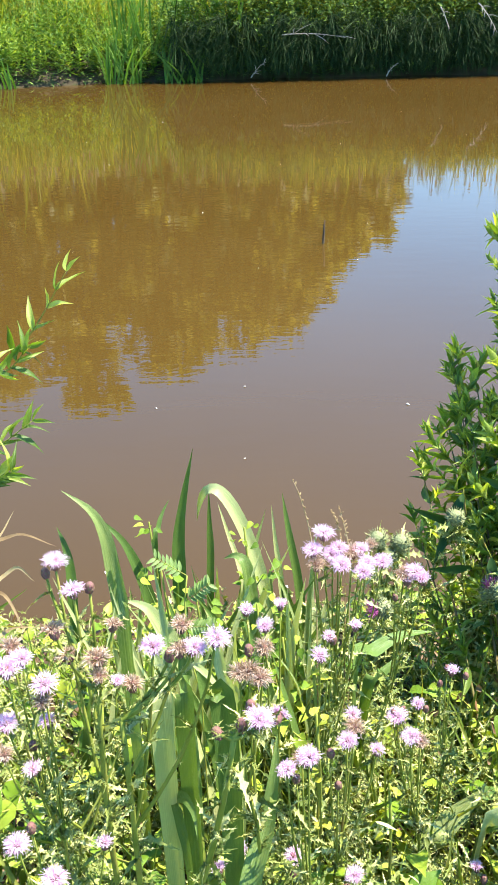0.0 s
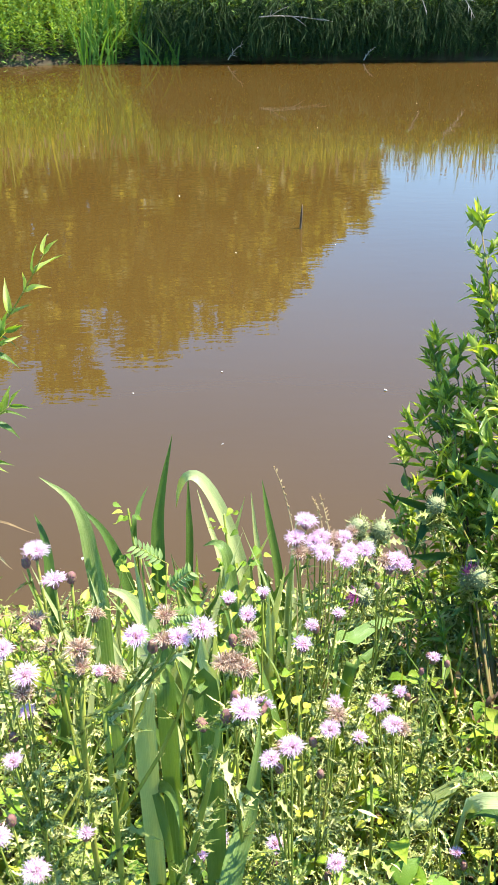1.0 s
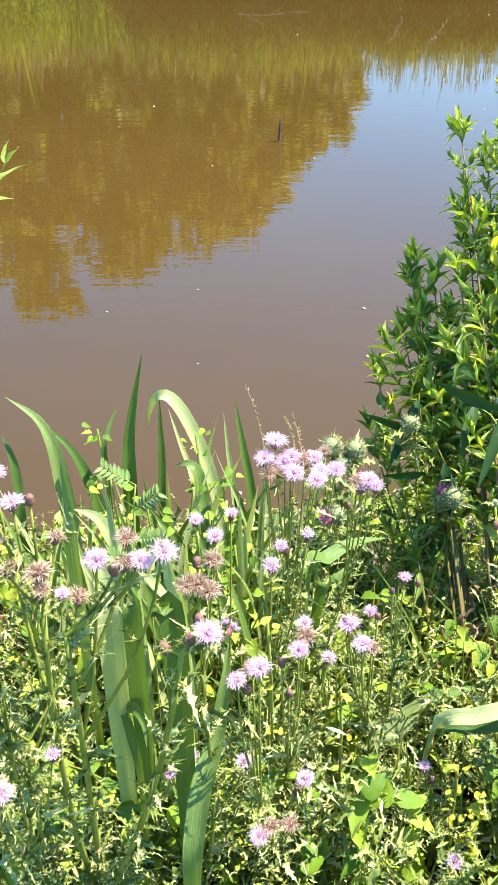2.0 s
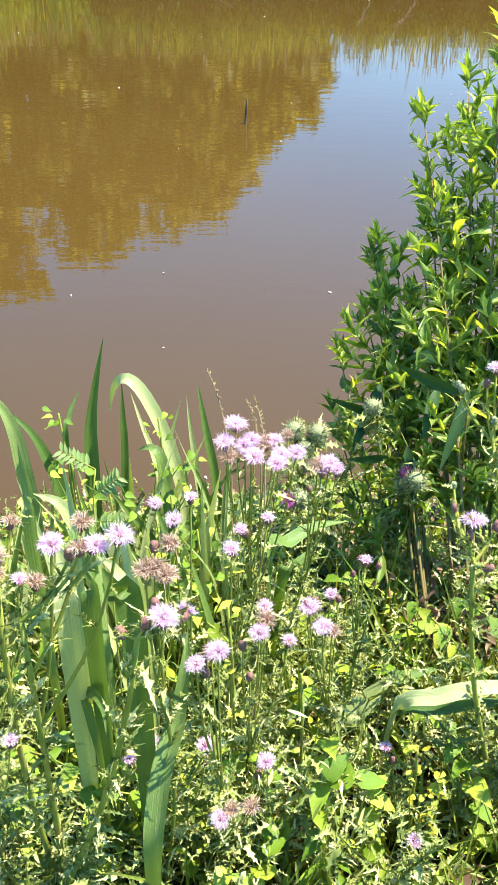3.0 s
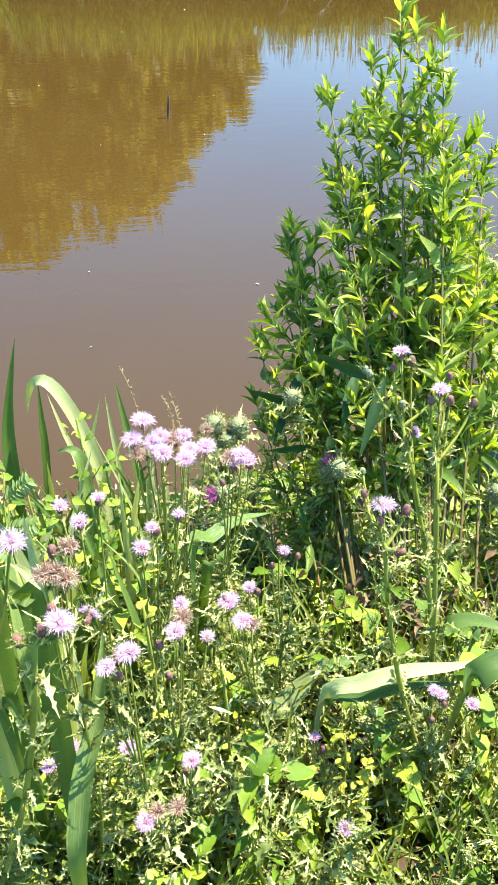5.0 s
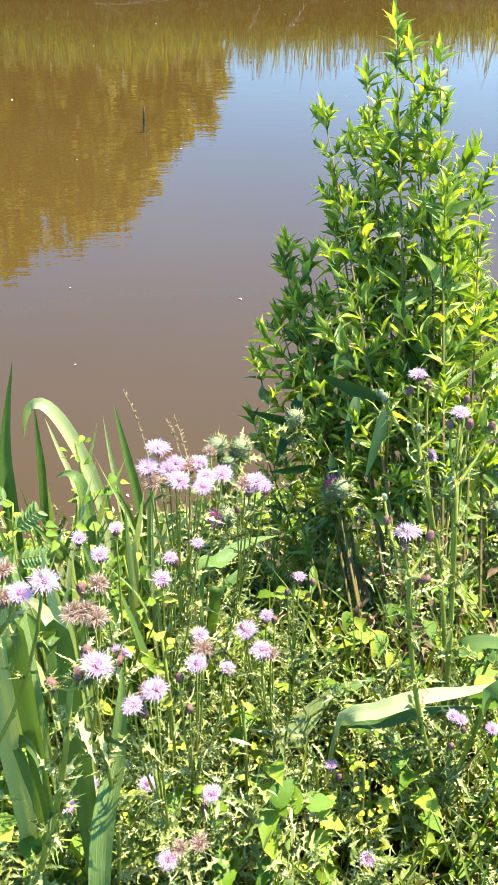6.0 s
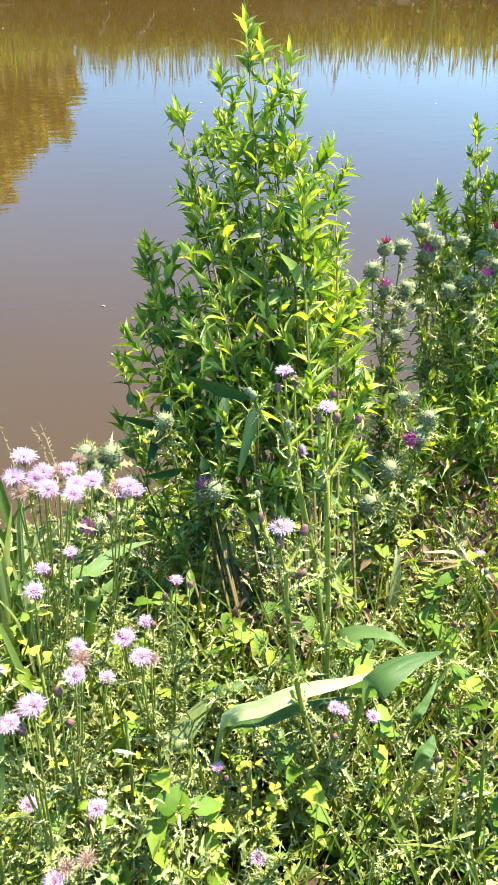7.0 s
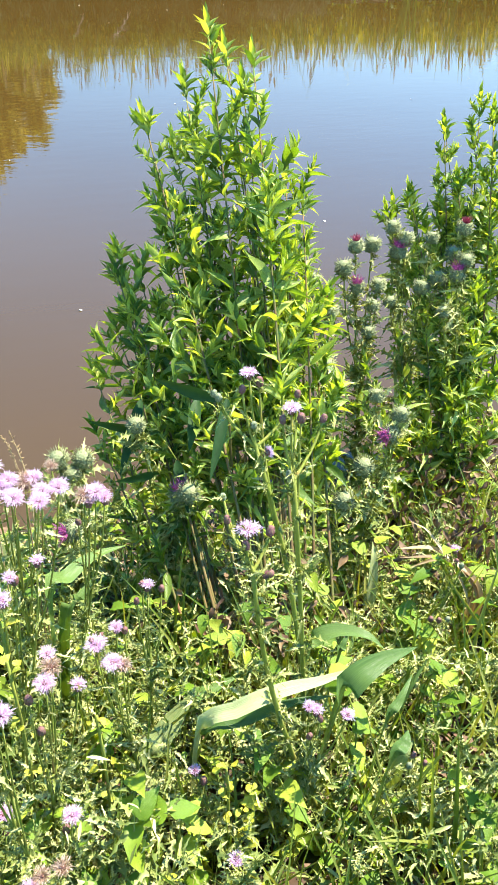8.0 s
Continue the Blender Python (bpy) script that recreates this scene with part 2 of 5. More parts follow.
def leaf_cloud(name, shapes, places, directions, ups, sizes, mat, widths=None):
    """One mesh of many leaves: each a copy of one of the shapes at its place."""
    count = len(places)
    turns = aim(directions, ups)
    pick = np.arange(count) % len(shapes)
    allv, allf, base = [], [], 0
    widths = np.ones(count) if widths is None else widths
    for k, (v, f) in enumerate(shapes):
        sel = np.where(pick == k)[0]
        if not len(sel):
            continue
        local = v[None] * np.stack([widths[sel], np.ones(len(sel)), widths[sel]], -1)[:, None]
        co = np.einsum("nij,nvj->nvi", turns[sel], local) * sizes[sel, None, None] + places[sel, None]
        fa = np.array(f)[None] + (np.arange(len(sel)) * len(v))[:, None, None] + base
        allv.append(co.reshape(-1, 3))
        allf.append(fa.reshape(-1, 4))
        base += len(sel) * len(v)
    co, fa = np.concatenate(allv), np.concatenate(allf)
    me = bpy.data.meshes.new(name)
    me.vertices.add(len(co))
    me.vertices.foreach_set("co", co.ravel())
    me.loops.add(fa.size)
    me.loops.foreach_set("vertex_index", fa.ravel().astype(np.int32))
    me.polygons.add(len(fa))
    me.polygons.foreach_set("loop_start", np.arange(0, fa.size, 4, dtype=np.int32))
    me.update(calc_edges=True)
    me.shade_smooth()
    me.materials.append(mat)
    return new(name, me)


def tube(points, radii, sides=6):
    """Verts and faces of a tapered tube along points."""
    verts, faces = [], []
    pts = [Vector(p) for p in points]
    for i, (q, r) in enumerate(zip(pts, radii)):
        d = (pts[min(i + 1, len(pts) - 1)] - pts[max(i - 1, 0)]).normalized()
        u = d.orthogonal().normalized() if i == 0 else (u - d * u.dot(d)).normalized()
        v = d.cross(u)
        for k in range(sides):
            a = 2 * math.pi * k / sides
            verts.append(q + (u * math.cos(a) + v * math.sin(a)) * r)
    for i in range(len(pts) - 1):
        for k in range(sides):
            a, b = i * sides + k, i * sides + (k + 1) % sides
            faces.append((a, b, b + sides, a + sides))
    faces.append(tuple(range((len(pts) - 1) * sides, len(pts) * sides)))
    return verts, faces


def joined(pieces):
    verts, faces = [], []
    for v, f in pieces:
        k = len(verts)
        verts += list(v)
        faces += [tuple(i + k for i in face) for face in f]
    return verts, faces


def bezier(a, b, c, count):
    a, b, c = Vector(a), Vector(b), Vector(c)
    return [a * (1 - t) ** 2 + b * 2 * t * (1 - t) + c * t * t for t in [i / (count - 1) for i in range(count)]]


# ---- ground and water ----
NEAR, FAR = 2.03, 13.0


def ramp_z(v, stops):
    return np.interp(v, [s[0] for s in stops], [s[1] for s in stops])


def ground_z(x, y):
    """Height of the ground: near bank, pond bed, far bank, field."""
    x, y = np.asarray(x, float), np.asarray(y, float)
    near = NEAR + 0.07 * np.sin(x * 2.3 + 0.5) + 0.03 * np.sin(x * 7.1)
    far = FAR + 0.05 * np.sin(x * 0.9 + 1.0) + 0.04 * np.sin(x * 3.3) + np.interp(x, [-5, -3, -1.8], [-0.4, -0.25, 0.0])
    steep = np.clip((x + 1.2) / 1.6, 0, 1)
    z_near = ramp_z(y - near, [(-30, 0.5), (-1.2, 0.27), (-0.4, 0.14), (0, 0.0), (0.6, -0.25), (2, -0.6)])
    z_far = ramp_z(y - far, [(-2, -0.6), (-0.5, -0.15), (0, 0.0), (0.12, 0.12), (1.5, 0.45), (4, 0.55), (60, 0.8)]) * (1 - steep)
    z_far = z_far + ramp_z(y - far, [(-2, -0.6), (-0.4, -0.2), (0, 0.0), (0.06, 0.4), (0.3, 0.62), (4, 0.72), (60, 0.8)]) * steep
    z = np.where(y < 7, z_near, z_far)
    ends = np.clip((np.abs(x - 6) - 34) / 4, 0, 1)
    return z * (1 - ends) + 0.6 * ends + 0.012 * np.sin(x * 9.0 + y * 5.0) * np.sin(y * 11.0 - x * 3.0)


gx = np.unique(np.concatenate([np.linspace(-600, -40, 15), np.linspace(-40, -4, 73), np.linspace(-4, 4, 161), np.linspace(4, 46, 85), np.linspace(46, 600, 15)]).round(4))
gy = np.unique(np.concatenate([np.linspace(-600, -4, 18), np.linspace(-4, 0.5, 19), np.linspace(0.5, 3, 51), np.linspace(3, 12.4, 20), np.linspace(12.4, 15, 40), np.linspace(15, 30, 16), np.linspace(30, 900, 20)]).round(4))
X, Y = np.meshgrid(gx, gy)
Z = ground_z(X, Y)
idx = np.arange(X.size).reshape(X.shape)
faces = np.stack([idx[:-1, :-1], idx[:-1, 1:], idx[1:, 1:], idx[1:, :-1]], -1).reshape(-1, 4).tolist()
ground = mesh_object("ground", np.stack([X, Y, Z], -1).reshape(-1, 3), faces, M_SOIL)
tagged(ground, "dark earth bank and field round the pond", "ground", kind="structure")

wx, wy = np.linspace(-38, 50, 23), np.linspace(1.2, 14.2, 14)
X, Y = np.meshgrid(wx, wy)
idx = np.arange(X.size).reshape(X.shape)
faces = np.stack([idx[:-1, :-1], idx[:-1, 1:], idx[1:, 1:], idx[1:, :-1]], -1).reshape(-1, 4).tolist()
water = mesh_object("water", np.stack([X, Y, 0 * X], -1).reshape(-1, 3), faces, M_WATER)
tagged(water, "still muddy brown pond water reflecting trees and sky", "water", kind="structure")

# ---- far bank ----
rng = np.random.default_rng(5)


def spread(count, x0, x1, y0, y1):
    return rng.uniform(x0, x1, count), rng.uniform(y0, y1, count)


def upright(count, lean):
    d = np.stack([rng.normal(0, lean, count), rng.normal(0, lean, count), np.ones(count)], -1)
    return d, np.stack([rng.normal(0, 1, count), rng.normal(0, 1, count), rng.uniform(0.1, 0.5, count)], -1)


# tall sunlit grass along the whole crest, leafy herbs below it
gxs, gys = spread(30000, -10, 17, FAR - 0.05, FAR + 2.2)
keep = gys > np.where(gxs < -0.5, FAR + 1.0, FAR + 0.3)
gxs, gys = gxs[keep], gys[keep]
d, u = upright(len(gxs), 0.16)
clump = 1.0 + 0.14 * np.sin(gxs * 5.3 + 2 * np.sin(gxs * 1.9)) + 0.12 * np.sin(gxs * 17 + gys * 3)
tall = clump * rng.uniform(0.4, 0.9, len(gxs)) * np.interp(gxs, [-4, -2.6, -1.5, -0.8], [1.5, 1.35, 1.1, 1.0]) * np.where((gxs > -0.6) & (gys < FAR + 0.4), 0.7, 1.0) * np.where(rng.random(len(gxs)) < 0.06, 1.35, 1.0)
ob = leaf_cloud("bank_grass", [FAR_BLADE], np.stack([gxs, gys, ground_z(gxs, gys) - 0.02], -1), d, u, tall, M_CREST, np.full(len(gxs), 0.95))
tagged(ob, "tall sunlit grass along the crest of the far bank", "grass", kind="stuff")


# flowering grasses above the crest: thin stalks, each with a tan spike
count = 900
sx, sy = spread(count, -5, 14, FAR + 0.5, FAR + 2.0)
d, u = upright(count, 0.1)
tall = rng.uniform(0.75, 1.15, count) * np.interp(sx, [-4, -1.5], [1.25, 1.0])
foot = np.stack([sx, sy, ground_z(sx, sy)], -1)
ob = leaf_cloud("grass_stalks", [FAR_BLADE], foot, d, u, tall, M_CREST, np.full(count, 0.5))
tagged(ob, "thin stalks of flowering grass on the far bank", "grass", kind="stuff")
along = d / np.linalg.norm(d, axis=1, keepdims=True)
head = foot + along * (tall * 0.86)[:, None] - np.array([0, 0, 0.02])
ob = leaf_cloud("grass_spikes", [FAR_LEAF], head, d, u, rng.uniform(0.1, 0.2, count), M_DRY, np.full(count, 0.6))
tagged(ob, "tan flowering spikes of the tall grass", "grass", kind="stuff")


def herb_stand(name, feet, tall, per, size, shapes, mat, lean, lift, bare=0.15, wide=1.0, droop=0.35):
    """Upright leafy stems as one mesh: leaves in a spiral up each stem, smaller towards its tip."""
    count = len(feet)
    bend = np.stack([rng.normal(0, lean, count), rng.normal(-0.3 * lean, lean, count)], -1)
    s = (bare + (1 - bare) * (np.arange(per) + 0.5) / per)[None] + rng.normal(0, 0.02, (count, per))
    s = np.clip(s, 0.02, 1.0)
    turn = rng.uniform(0, 6.3, (count, 1)) + 2.4 * np.arange(per)[None] + rng.normal(0, 0.3, (count, per))
    places = np.repeat(feet[:, None], per, 1) + np.stack([bend[:, :1] * s * s, bend[:, 1:] * s * s, s], -1) * tall[:, None, None]
    d = np.stack([np.cos(turn), np.sin(turn), lift * s + rng.normal(0, droop, s.shape)], -1)
    u = np.stack([rng.normal(0, 0.4, s.shape), rng.normal(-0.1, 0.4, s.shape), np.ones(s.shape)], -1)
    sizes = rng.uniform(*size, s.shape) * (1.15 - 0.55 * s)
    return leaf_cloud(name, shapes, places.reshape(-1, 3), d.reshape(-1, 3), u.reshape(-1, 3), sizes.ravel(), mat, np.full(s.size, wide))


def feet_on_bank(count, x0, x1, y0, y1):
    x, y = spread(count, x0, x1, y0, y1)
    y = y + np.interp(x, [-5, -3, -1.8], [-0.4, -0.25, 0.0])
    return np.stack([x, y, ground_z(x, y)], -1)


# herbs on the gentle slope, in tall and low patches, in the sunlit tones
feet = feet_on_bank(1500, -5.0, -0.35, FAR + 0.02, FAR + 1.3)
patch = 1.0 + 0.22 * np.sin(feet[:, 0] * 4.3 + 1.5 * np.sin(feet[:, 1] * 5)) + 0.15 * np.sin(feet[:, 0] * 11 + feet[:, 1] * 7)
tall = patch * rng.uniform(0.35, 0.8, len(feet)) * np.interp(feet[:, 1] - FAR, [-0.3, 0.1, 0.6], [0.45, 0.7, 1.1])
ob = herb_stand("sunlit_bank_herbs", feet, tall, 24, (0.05, 0.1), [FAR_LANCE], M_BANK_SUNLIT, 0.12, 1.3)
tagged(ob, "leafy herbs on the far bank, green lightened for the sun", "bank plants", kind="stuff")

# tall herbs along the top of the steep edge, leaning out, shade in their colour
feet = feet_on_bank(2300, -0.9, 5.0, FAR - 0.08, FAR + 0.45)
feet[:, 2] = np.where(rng.random(len(feet)) < 0.35, feet[:, 2] * 0.5, feet[:, 2])
tall = rng.uniform(0.35, 0.75, len(feet)) * (1.0 + 0.15 * np.sin(feet[:, 0] * 3.1) + 0.12 * np.sin(feet[:, 0] * 9.7 + 2))
tall = np.where(feet[:, 2] < 0.4, tall + 0.35, tall)
ob = herb_stand("bank_herbs", feet, tall, 20, (0.05, 0.1), [FAR_LANCE, FAR_LEAF], M_BANK_SHADED, 0.2, 0.9, 0.12)
tagged(ob, "dense leafy herbs on the steep far bank, green darkened for shade", "bank plants", kind="stuff")

# the same growth farther along both ways
feet = np.concatenate([feet_on_bank(350, -10, -5, FAR, FAR + 1.0), feet_on_bank(650, 5, 16, FAR, FAR + 0.8)])
ob = herb_stand("bank_herbs_beyond", feet, rng.uniform(0.35, 0.8, len(feet)), 14, (0.08, 0.14), [FAR_LEAF], M_BANK_SHADED, 0.2, 0.9, 0.1)
tagged(ob, "leafy herbs farther along the far bank, in the shaded green", "bank plants", kind="stuff")

# weeds at the foot of the slope, touching the water, in the shaded tones
feet = feet_on_bank(230, -5.0, -0.4, FAR - 0.12, FAR + 0.08)
ob = herb_stand("waterline_weeds", feet, rng.uniform(0.12, 0.4, len(feet)), 9, (0.05, 0.1), [FAR_LANCE, FAR_BLADE], M_BANK_SHADED, 0.35, 0.8, 0.05)
tagged(ob, "weeds at the foot of the far bank, in the shaded green", "bank plants", kind="stuff")

# grass that hangs over the steep edge, its colour darkened for the shade there
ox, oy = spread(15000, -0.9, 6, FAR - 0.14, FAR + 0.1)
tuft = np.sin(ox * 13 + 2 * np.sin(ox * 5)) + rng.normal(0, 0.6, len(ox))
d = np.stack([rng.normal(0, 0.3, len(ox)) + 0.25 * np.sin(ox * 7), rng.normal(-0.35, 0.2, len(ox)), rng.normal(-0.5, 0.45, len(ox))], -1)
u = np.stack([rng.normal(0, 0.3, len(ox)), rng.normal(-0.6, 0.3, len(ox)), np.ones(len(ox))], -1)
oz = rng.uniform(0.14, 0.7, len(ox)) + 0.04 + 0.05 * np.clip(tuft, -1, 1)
ob = leaf_cloud("overhanging_grass", [FAR_BLADE], np.stack([ox, oy - 0.04 * np.clip(tuft, -1, 1.5), oz], -1), d, u, np.minimum(rng.uniform(0.2, 0.42, len(ox)), oz), M_HANG_SHADED, rng.uniform(0.6, 1.3, len(ox)))
tagged(ob, "grass hanging over the steep far bank, darkened for the shade", "grass", kind="stuff")


# ---- trees behind the far bank ----
def tree(x, y, tall, wide, seed):
    """A broadleaf tree: tapered trunk, limbs, and a crown of many small leaf sprays in uneven clumps."""
    rnd = random.Random(seed)
    tr = np.random.default_rng(seed)
    root = new("tree")
    root.location = (x, y, float(ground_z(x, y)) - 0.05)
    trunk = bezier((0, 0, 0), (rnd.uniform(-0.3, 0.3), 0, tall * 0.4), (rnd.uniform(-0.5, 0.5), 0, tall * 0.85), 10)
    mesh_object("trunk", *tube(trunk, [0.16 * tall / 9 * (1.1 - i / 10) for i in range(10)], 9), M_BARK, root)
    limbs, ends = [], []
    for k in range(44):
        s = 0.06 + 0.9 * k / 43
        q = trunk[min(int(s * 0.95 * 9), 8)]
        a = k * 2.4 + rnd.uniform(-0.4, 0.4)
        r = wide * math.sqrt(max(0.05, 1 - ((s - 0.35) / 0.68) ** 2)) * rnd.uniform(0.55, 1.0)
        e = Vector((q.x + math.cos(a) * r, q.y + math.sin(a) * r, s * tall * rnd.uniform(0.92, 1.0)))
        start = trunk[max(0, min(int(s * 9) - 2, 8))]
        arm = bezier(start, start.lerp(e, 0.5) + Vector((0, 0, -0.05 * r)), e, 5)
        limbs.append(tube(arm, [0.045 * tall / 9 * (1.1 - i / 4.5) for i in range(5)], 5))
        ends += [arm[3], arm[4]]
    for k in range(0, 44, 2):
        mesh_object("limb", *joined(limbs[k : k + 2]), M_BARK, root)
    ends += [trunk[9] + Vector((0, 0, tall * 0.07)), trunk[8], trunk[7]]
    pts = []
    for e in ends:
        count = rnd.randint(75, 112)
        size = wide * rnd.uniform(0.22, 0.38)
        p = tr.normal(0, 1, (count, 3))
        p /= np.linalg.norm(p, axis=1, keepdims=True)
        pts.append(np.array(e) + p * size * tr.uniform(0.2, 1.0, (count, 1)) ** 0.5 * (1, 1, 0.75))
    pts = np.concatenate(pts)
    pts[:, 2] = np.minimum(pts[:, 2], tall)
    d = tr.normal(0, 1, pts.shape)
    u = tr.normal(0, 0.6, pts.shape) + (0, 0, 1)
    ob = leaf_cloud("crown", [TUFT], pts, d, u, tr.uniform(0.14, 0.3, len(pts)), M_TREE, np.full(len(pts), 1.5))
    ob.parent = root
    return tagged(root, "full green broadleaf tree behind the far bank", "tree", "trees behind the far bank")


for k, (x, y, tall, wide) in enumerate([(-12.5, 25.0, 9.0, 2.6), (-9.2, 25.5, 9.6, 2.5), (-6.6, 26.0, 10.4, 2.0), (-4.8, 26.0, 11.1, 1.8), (-2.2, 26.0, 9.8, 1.7), (-0.8, 26.3, 9.1, 1.7), (0.6, 26.2, 8.7, 1.7), (1.7, 26.3, 8.0, 1.3), (2.6, 26.2, 6.6, 1.3), (3.6, 26.2, 5.6, 1.2), (-7.9, 28.2, 8.2, 2.5), (-3.5, 28.2, 8.9, 2.3), (-1.5, 28.5, 8.4, 2.0), (0.6, 28.6, 8.0, 2.0), (2.4, 28.0, 6.2, 1.6)]):
    tree(x, y, tall, wide, 40 + k)

# ---- thistle pieces ----
M_FLORET = leaf_material("thistle_floret", (0.62, 0.33, 0.52), (0.81, 0.57, 0.72), (0.94, 0.85, 0.9), (1.05, 1.0, 1.05), 0.35, 0.6)
M_WITHER = leaf_material("withered_floret", (0.2, 0.11, 0.06), (0.42, 0.28, 0.18), (0.74, 0.6, 0.48), (1.1, 1.0, 0.9), 0.25, 0.7)
M_PURPLE = leaf_material("purple_floret", (0.22, 0.03, 0.13), (0.38, 0.07, 0.24), (0.56, 0.18, 0.38), (1.2, 1.0, 1.1), 0.3, 0.6)
M_RED = leaf_material("red_floret", (0.16, 0.02, 0.04), (0.28, 0.03, 0.07), (0.4, 0.08, 0.12), (1.2, 1.0, 1.0), 0.25, 0.6)
M_BULB = plain_material("thistle_bulb", [(0.35, (0.16, 0.15, 0.05)), (0.48, (0.2, 0.07, 0.09)), (0.62, (0.18, 0.12, 0.06)), (0.75, (0.32, 0.29, 0.14))], 0.75, 500.0, (1, 1, 0.5), 0.8, 0.001)
M_GREENBULB = plain_material("green_bulb", [(0.35, (0.12, 0.15, 0.07)), (0.7, (0.26, 0.28, 0.16))], 0.6, 500.0, (1, 1, 0.5), 0.8, 0.001)
M_SPINE = plain_material("pale_spines", [(0.3, (0.09, 0.11, 0.035)), (0.7, (0.31, 0.33, 0.16))], 0.7, 300.0)


def bulb_mesh(name, mat, radius, height, sides=10, scales=0, seed=0):
    """An urn-shaped flower base with rows of small scales; z = 0 at its foot."""
    r = random.Random(seed)
    prof = [(0.0, 0.25), (0.12, 0.7), (0.35, 1.0), (0.6, 0.98), (0.82, 0.8), (1.0, 0.62)]
    verts = [(radius * w * math.cos(2 * math.pi * k / sides), radius * w * math.sin(2 * math.pi * k / sides), height * s) for s, w in prof for k in range(sides)]
    faces = [(i * sides + k, i * sides + (k + 1) % sides, (i + 1) * sides + (k + 1) % sides, (i + 1) * sides + k) for i in range(len(prof) - 1) for k in range(sides)]
    faces += [tuple(range(sides))[::-1], tuple(range((len(prof) - 1) * sides, len(prof) * sides))]
    for k in range(scales):
        s = r.uniform(0.08, 0.95)
        w = np.interp(s, [p[0] for p in prof], [p[1] for p in prof]) * radius
        a = k * 2.39996
        c, sn = math.cos(a), math.sin(a)
        out = radius * r.uniform(0.35, 0.6) if scales > 60 else radius * 0.14
        b, h = radius * (0.06 if scales > 60 else 0.12), height * (0.05 if scales > 60 else 0.1)
        up = (s - 0.35) * out * 1.2 + out * 0.35
        q = len(verts)
        verts += [(w * c - b * sn, w * sn + b * c, s * height - h), (w * c + b * sn, w * sn - b * c, s * height - h), (w * c, w * sn, s * height + h), ((w + out) * c, (w + out) * sn, s * height + up)]
        faces += [(q, q + 1, q + 3), (q + 1, q + 2, q + 3), (q + 2, q, q + 3)]
    me = bpy.data.meshes.new(name)
    me.from_pydata(verts, [], faces)
    me.materials.append(mat)
    me.shade_smooth()
    return me


def tuft_mesh(name, mat, count, length, spread_angle, seed, droop=0.0, width=0.05, foot=0.35):
    """A brush of thin florets that fan out of the flower base, each a tapered three-point spike with a bend."""
    r = random.Random(seed)
    verts, faces = [], []
    for k in range(count):
        t = spread_angle * math.sqrt((k + 0.5) / count) * r.uniform(0.85, 1.12)
        a = k * 2.39996 + r.uniform(-0.2, 0.2)
        d = Vector((math.sin(t) * math.cos(a), math.sin(t) * math.sin(a), math.cos(t)))
        side = d.orthogonal().normalized() if r.random() < 0.5 else d.cross(d.orthogonal()).normalized()
        ln, w = length * r.uniform(0.55, 1.12), length * width
        root = Vector((d.x * length * foot, d.y * length * foot, 0))
        mid = root + d * ln * 0.6
        tip = root + d * ln + Vector((r.uniform(-0.32, 0.32), r.uniform(-0.32, 0.32), r.uniform(-0.2, 0.2) - droop * math.sin(t))) * ln
        q = len(verts)
        verts += [root - side * w * 0.5, root + side * w * 0.5, mid + side * w, mid - side * w, tip + side * w * 0.6, tip - side * w * 0.6]
        faces += [(q, q + 1, q + 2, q + 3), (q + 3, q + 2, q + 4, q + 5)]
    me = bpy.data.meshes.new(name)
    me.from_pydata([tuple(v) for v in verts], [], faces)
    me.materials.append(mat)
    return me


BULB = [bulb_mesh("involucre", M_BULB, 0.0052, 0.0145, 10, 55, s) for s in range(2)]
BULB_GREEN = bulb_mesh("green_involucre", M_GREENBULB, 0.0052, 0.012, 10, 40, 4)
GLOBE = [bulb_mesh("spiny_involucre", M_SPINE, 0.0135, 0.027, 14, 170, s) for s in range(3)]
PINK = [tuft_mesh("pink_florets", M_FLORET, 460, 0.0093, 1.75, s, 0.12, 0.03, 0.55) for s in range(3)]
PINK_SMALL = [tuft_mesh("small_pink_florets", M_FLORET, 320, 0.0078, 1.45, s + 7, 0.08, 0.032, 0.55) for s in range(2)]
WITHER = [tuft_mesh("withered_florets", M_WITHER, 250, 0.0096, 1.5, s + 11, 0.2, 0.04, 0.5) for s in range(3)]
PURPLE = tuft_mesh("purple_florets", M_PURPLE, 110, 0.019, 0.7, 21, 0.0, 0.03, 0.4)
RED = tuft_mesh("red_florets", M_RED, 110, 0.016, 0.5, 22, 0.0, 0.035, 0.45)


def shape_mesh(name, shape, mat):
    me = bpy.data.meshes.new(name)
    me.from_pydata([tuple(v) for v in shape[0]], [], shape[1])
    me.materials.append(mat)
    me.shade_smooth()
    return me




def tuft_of_leaves(seed):
    """A few crisped leaves that spring from one node, the longest along +y."""
    r = random.Random(seed)
    pieces = []
    for k in range(4):
        v, f = SPINY_SET[(seed + k) % len(SPINY_SET)]
        m = pose(0, 0, 0, r.uniform(-35, 35), r.uniform(-60, 60), 0 if k == 0 else r.uniform(-65, 65)).to_3x3() * (1.0 if k == 0 else r.uniform(0.4, 0.75))
        pieces.append(([tuple(m @ Vector(q)) for q in v], f))
    return shape_mesh("leaf_tuft", joined(pieces), M_THISTLE)


SPINY_MESH = [tuft_of_leaves(k) for k in range(9)]
LANCE_MESH = [shape_mesh("lance_leaf", shape, M_HERB) for shape in SOFT_SET]
HEART_MESH = shape_mesh("heart_leaf", HEART, M_VINE)


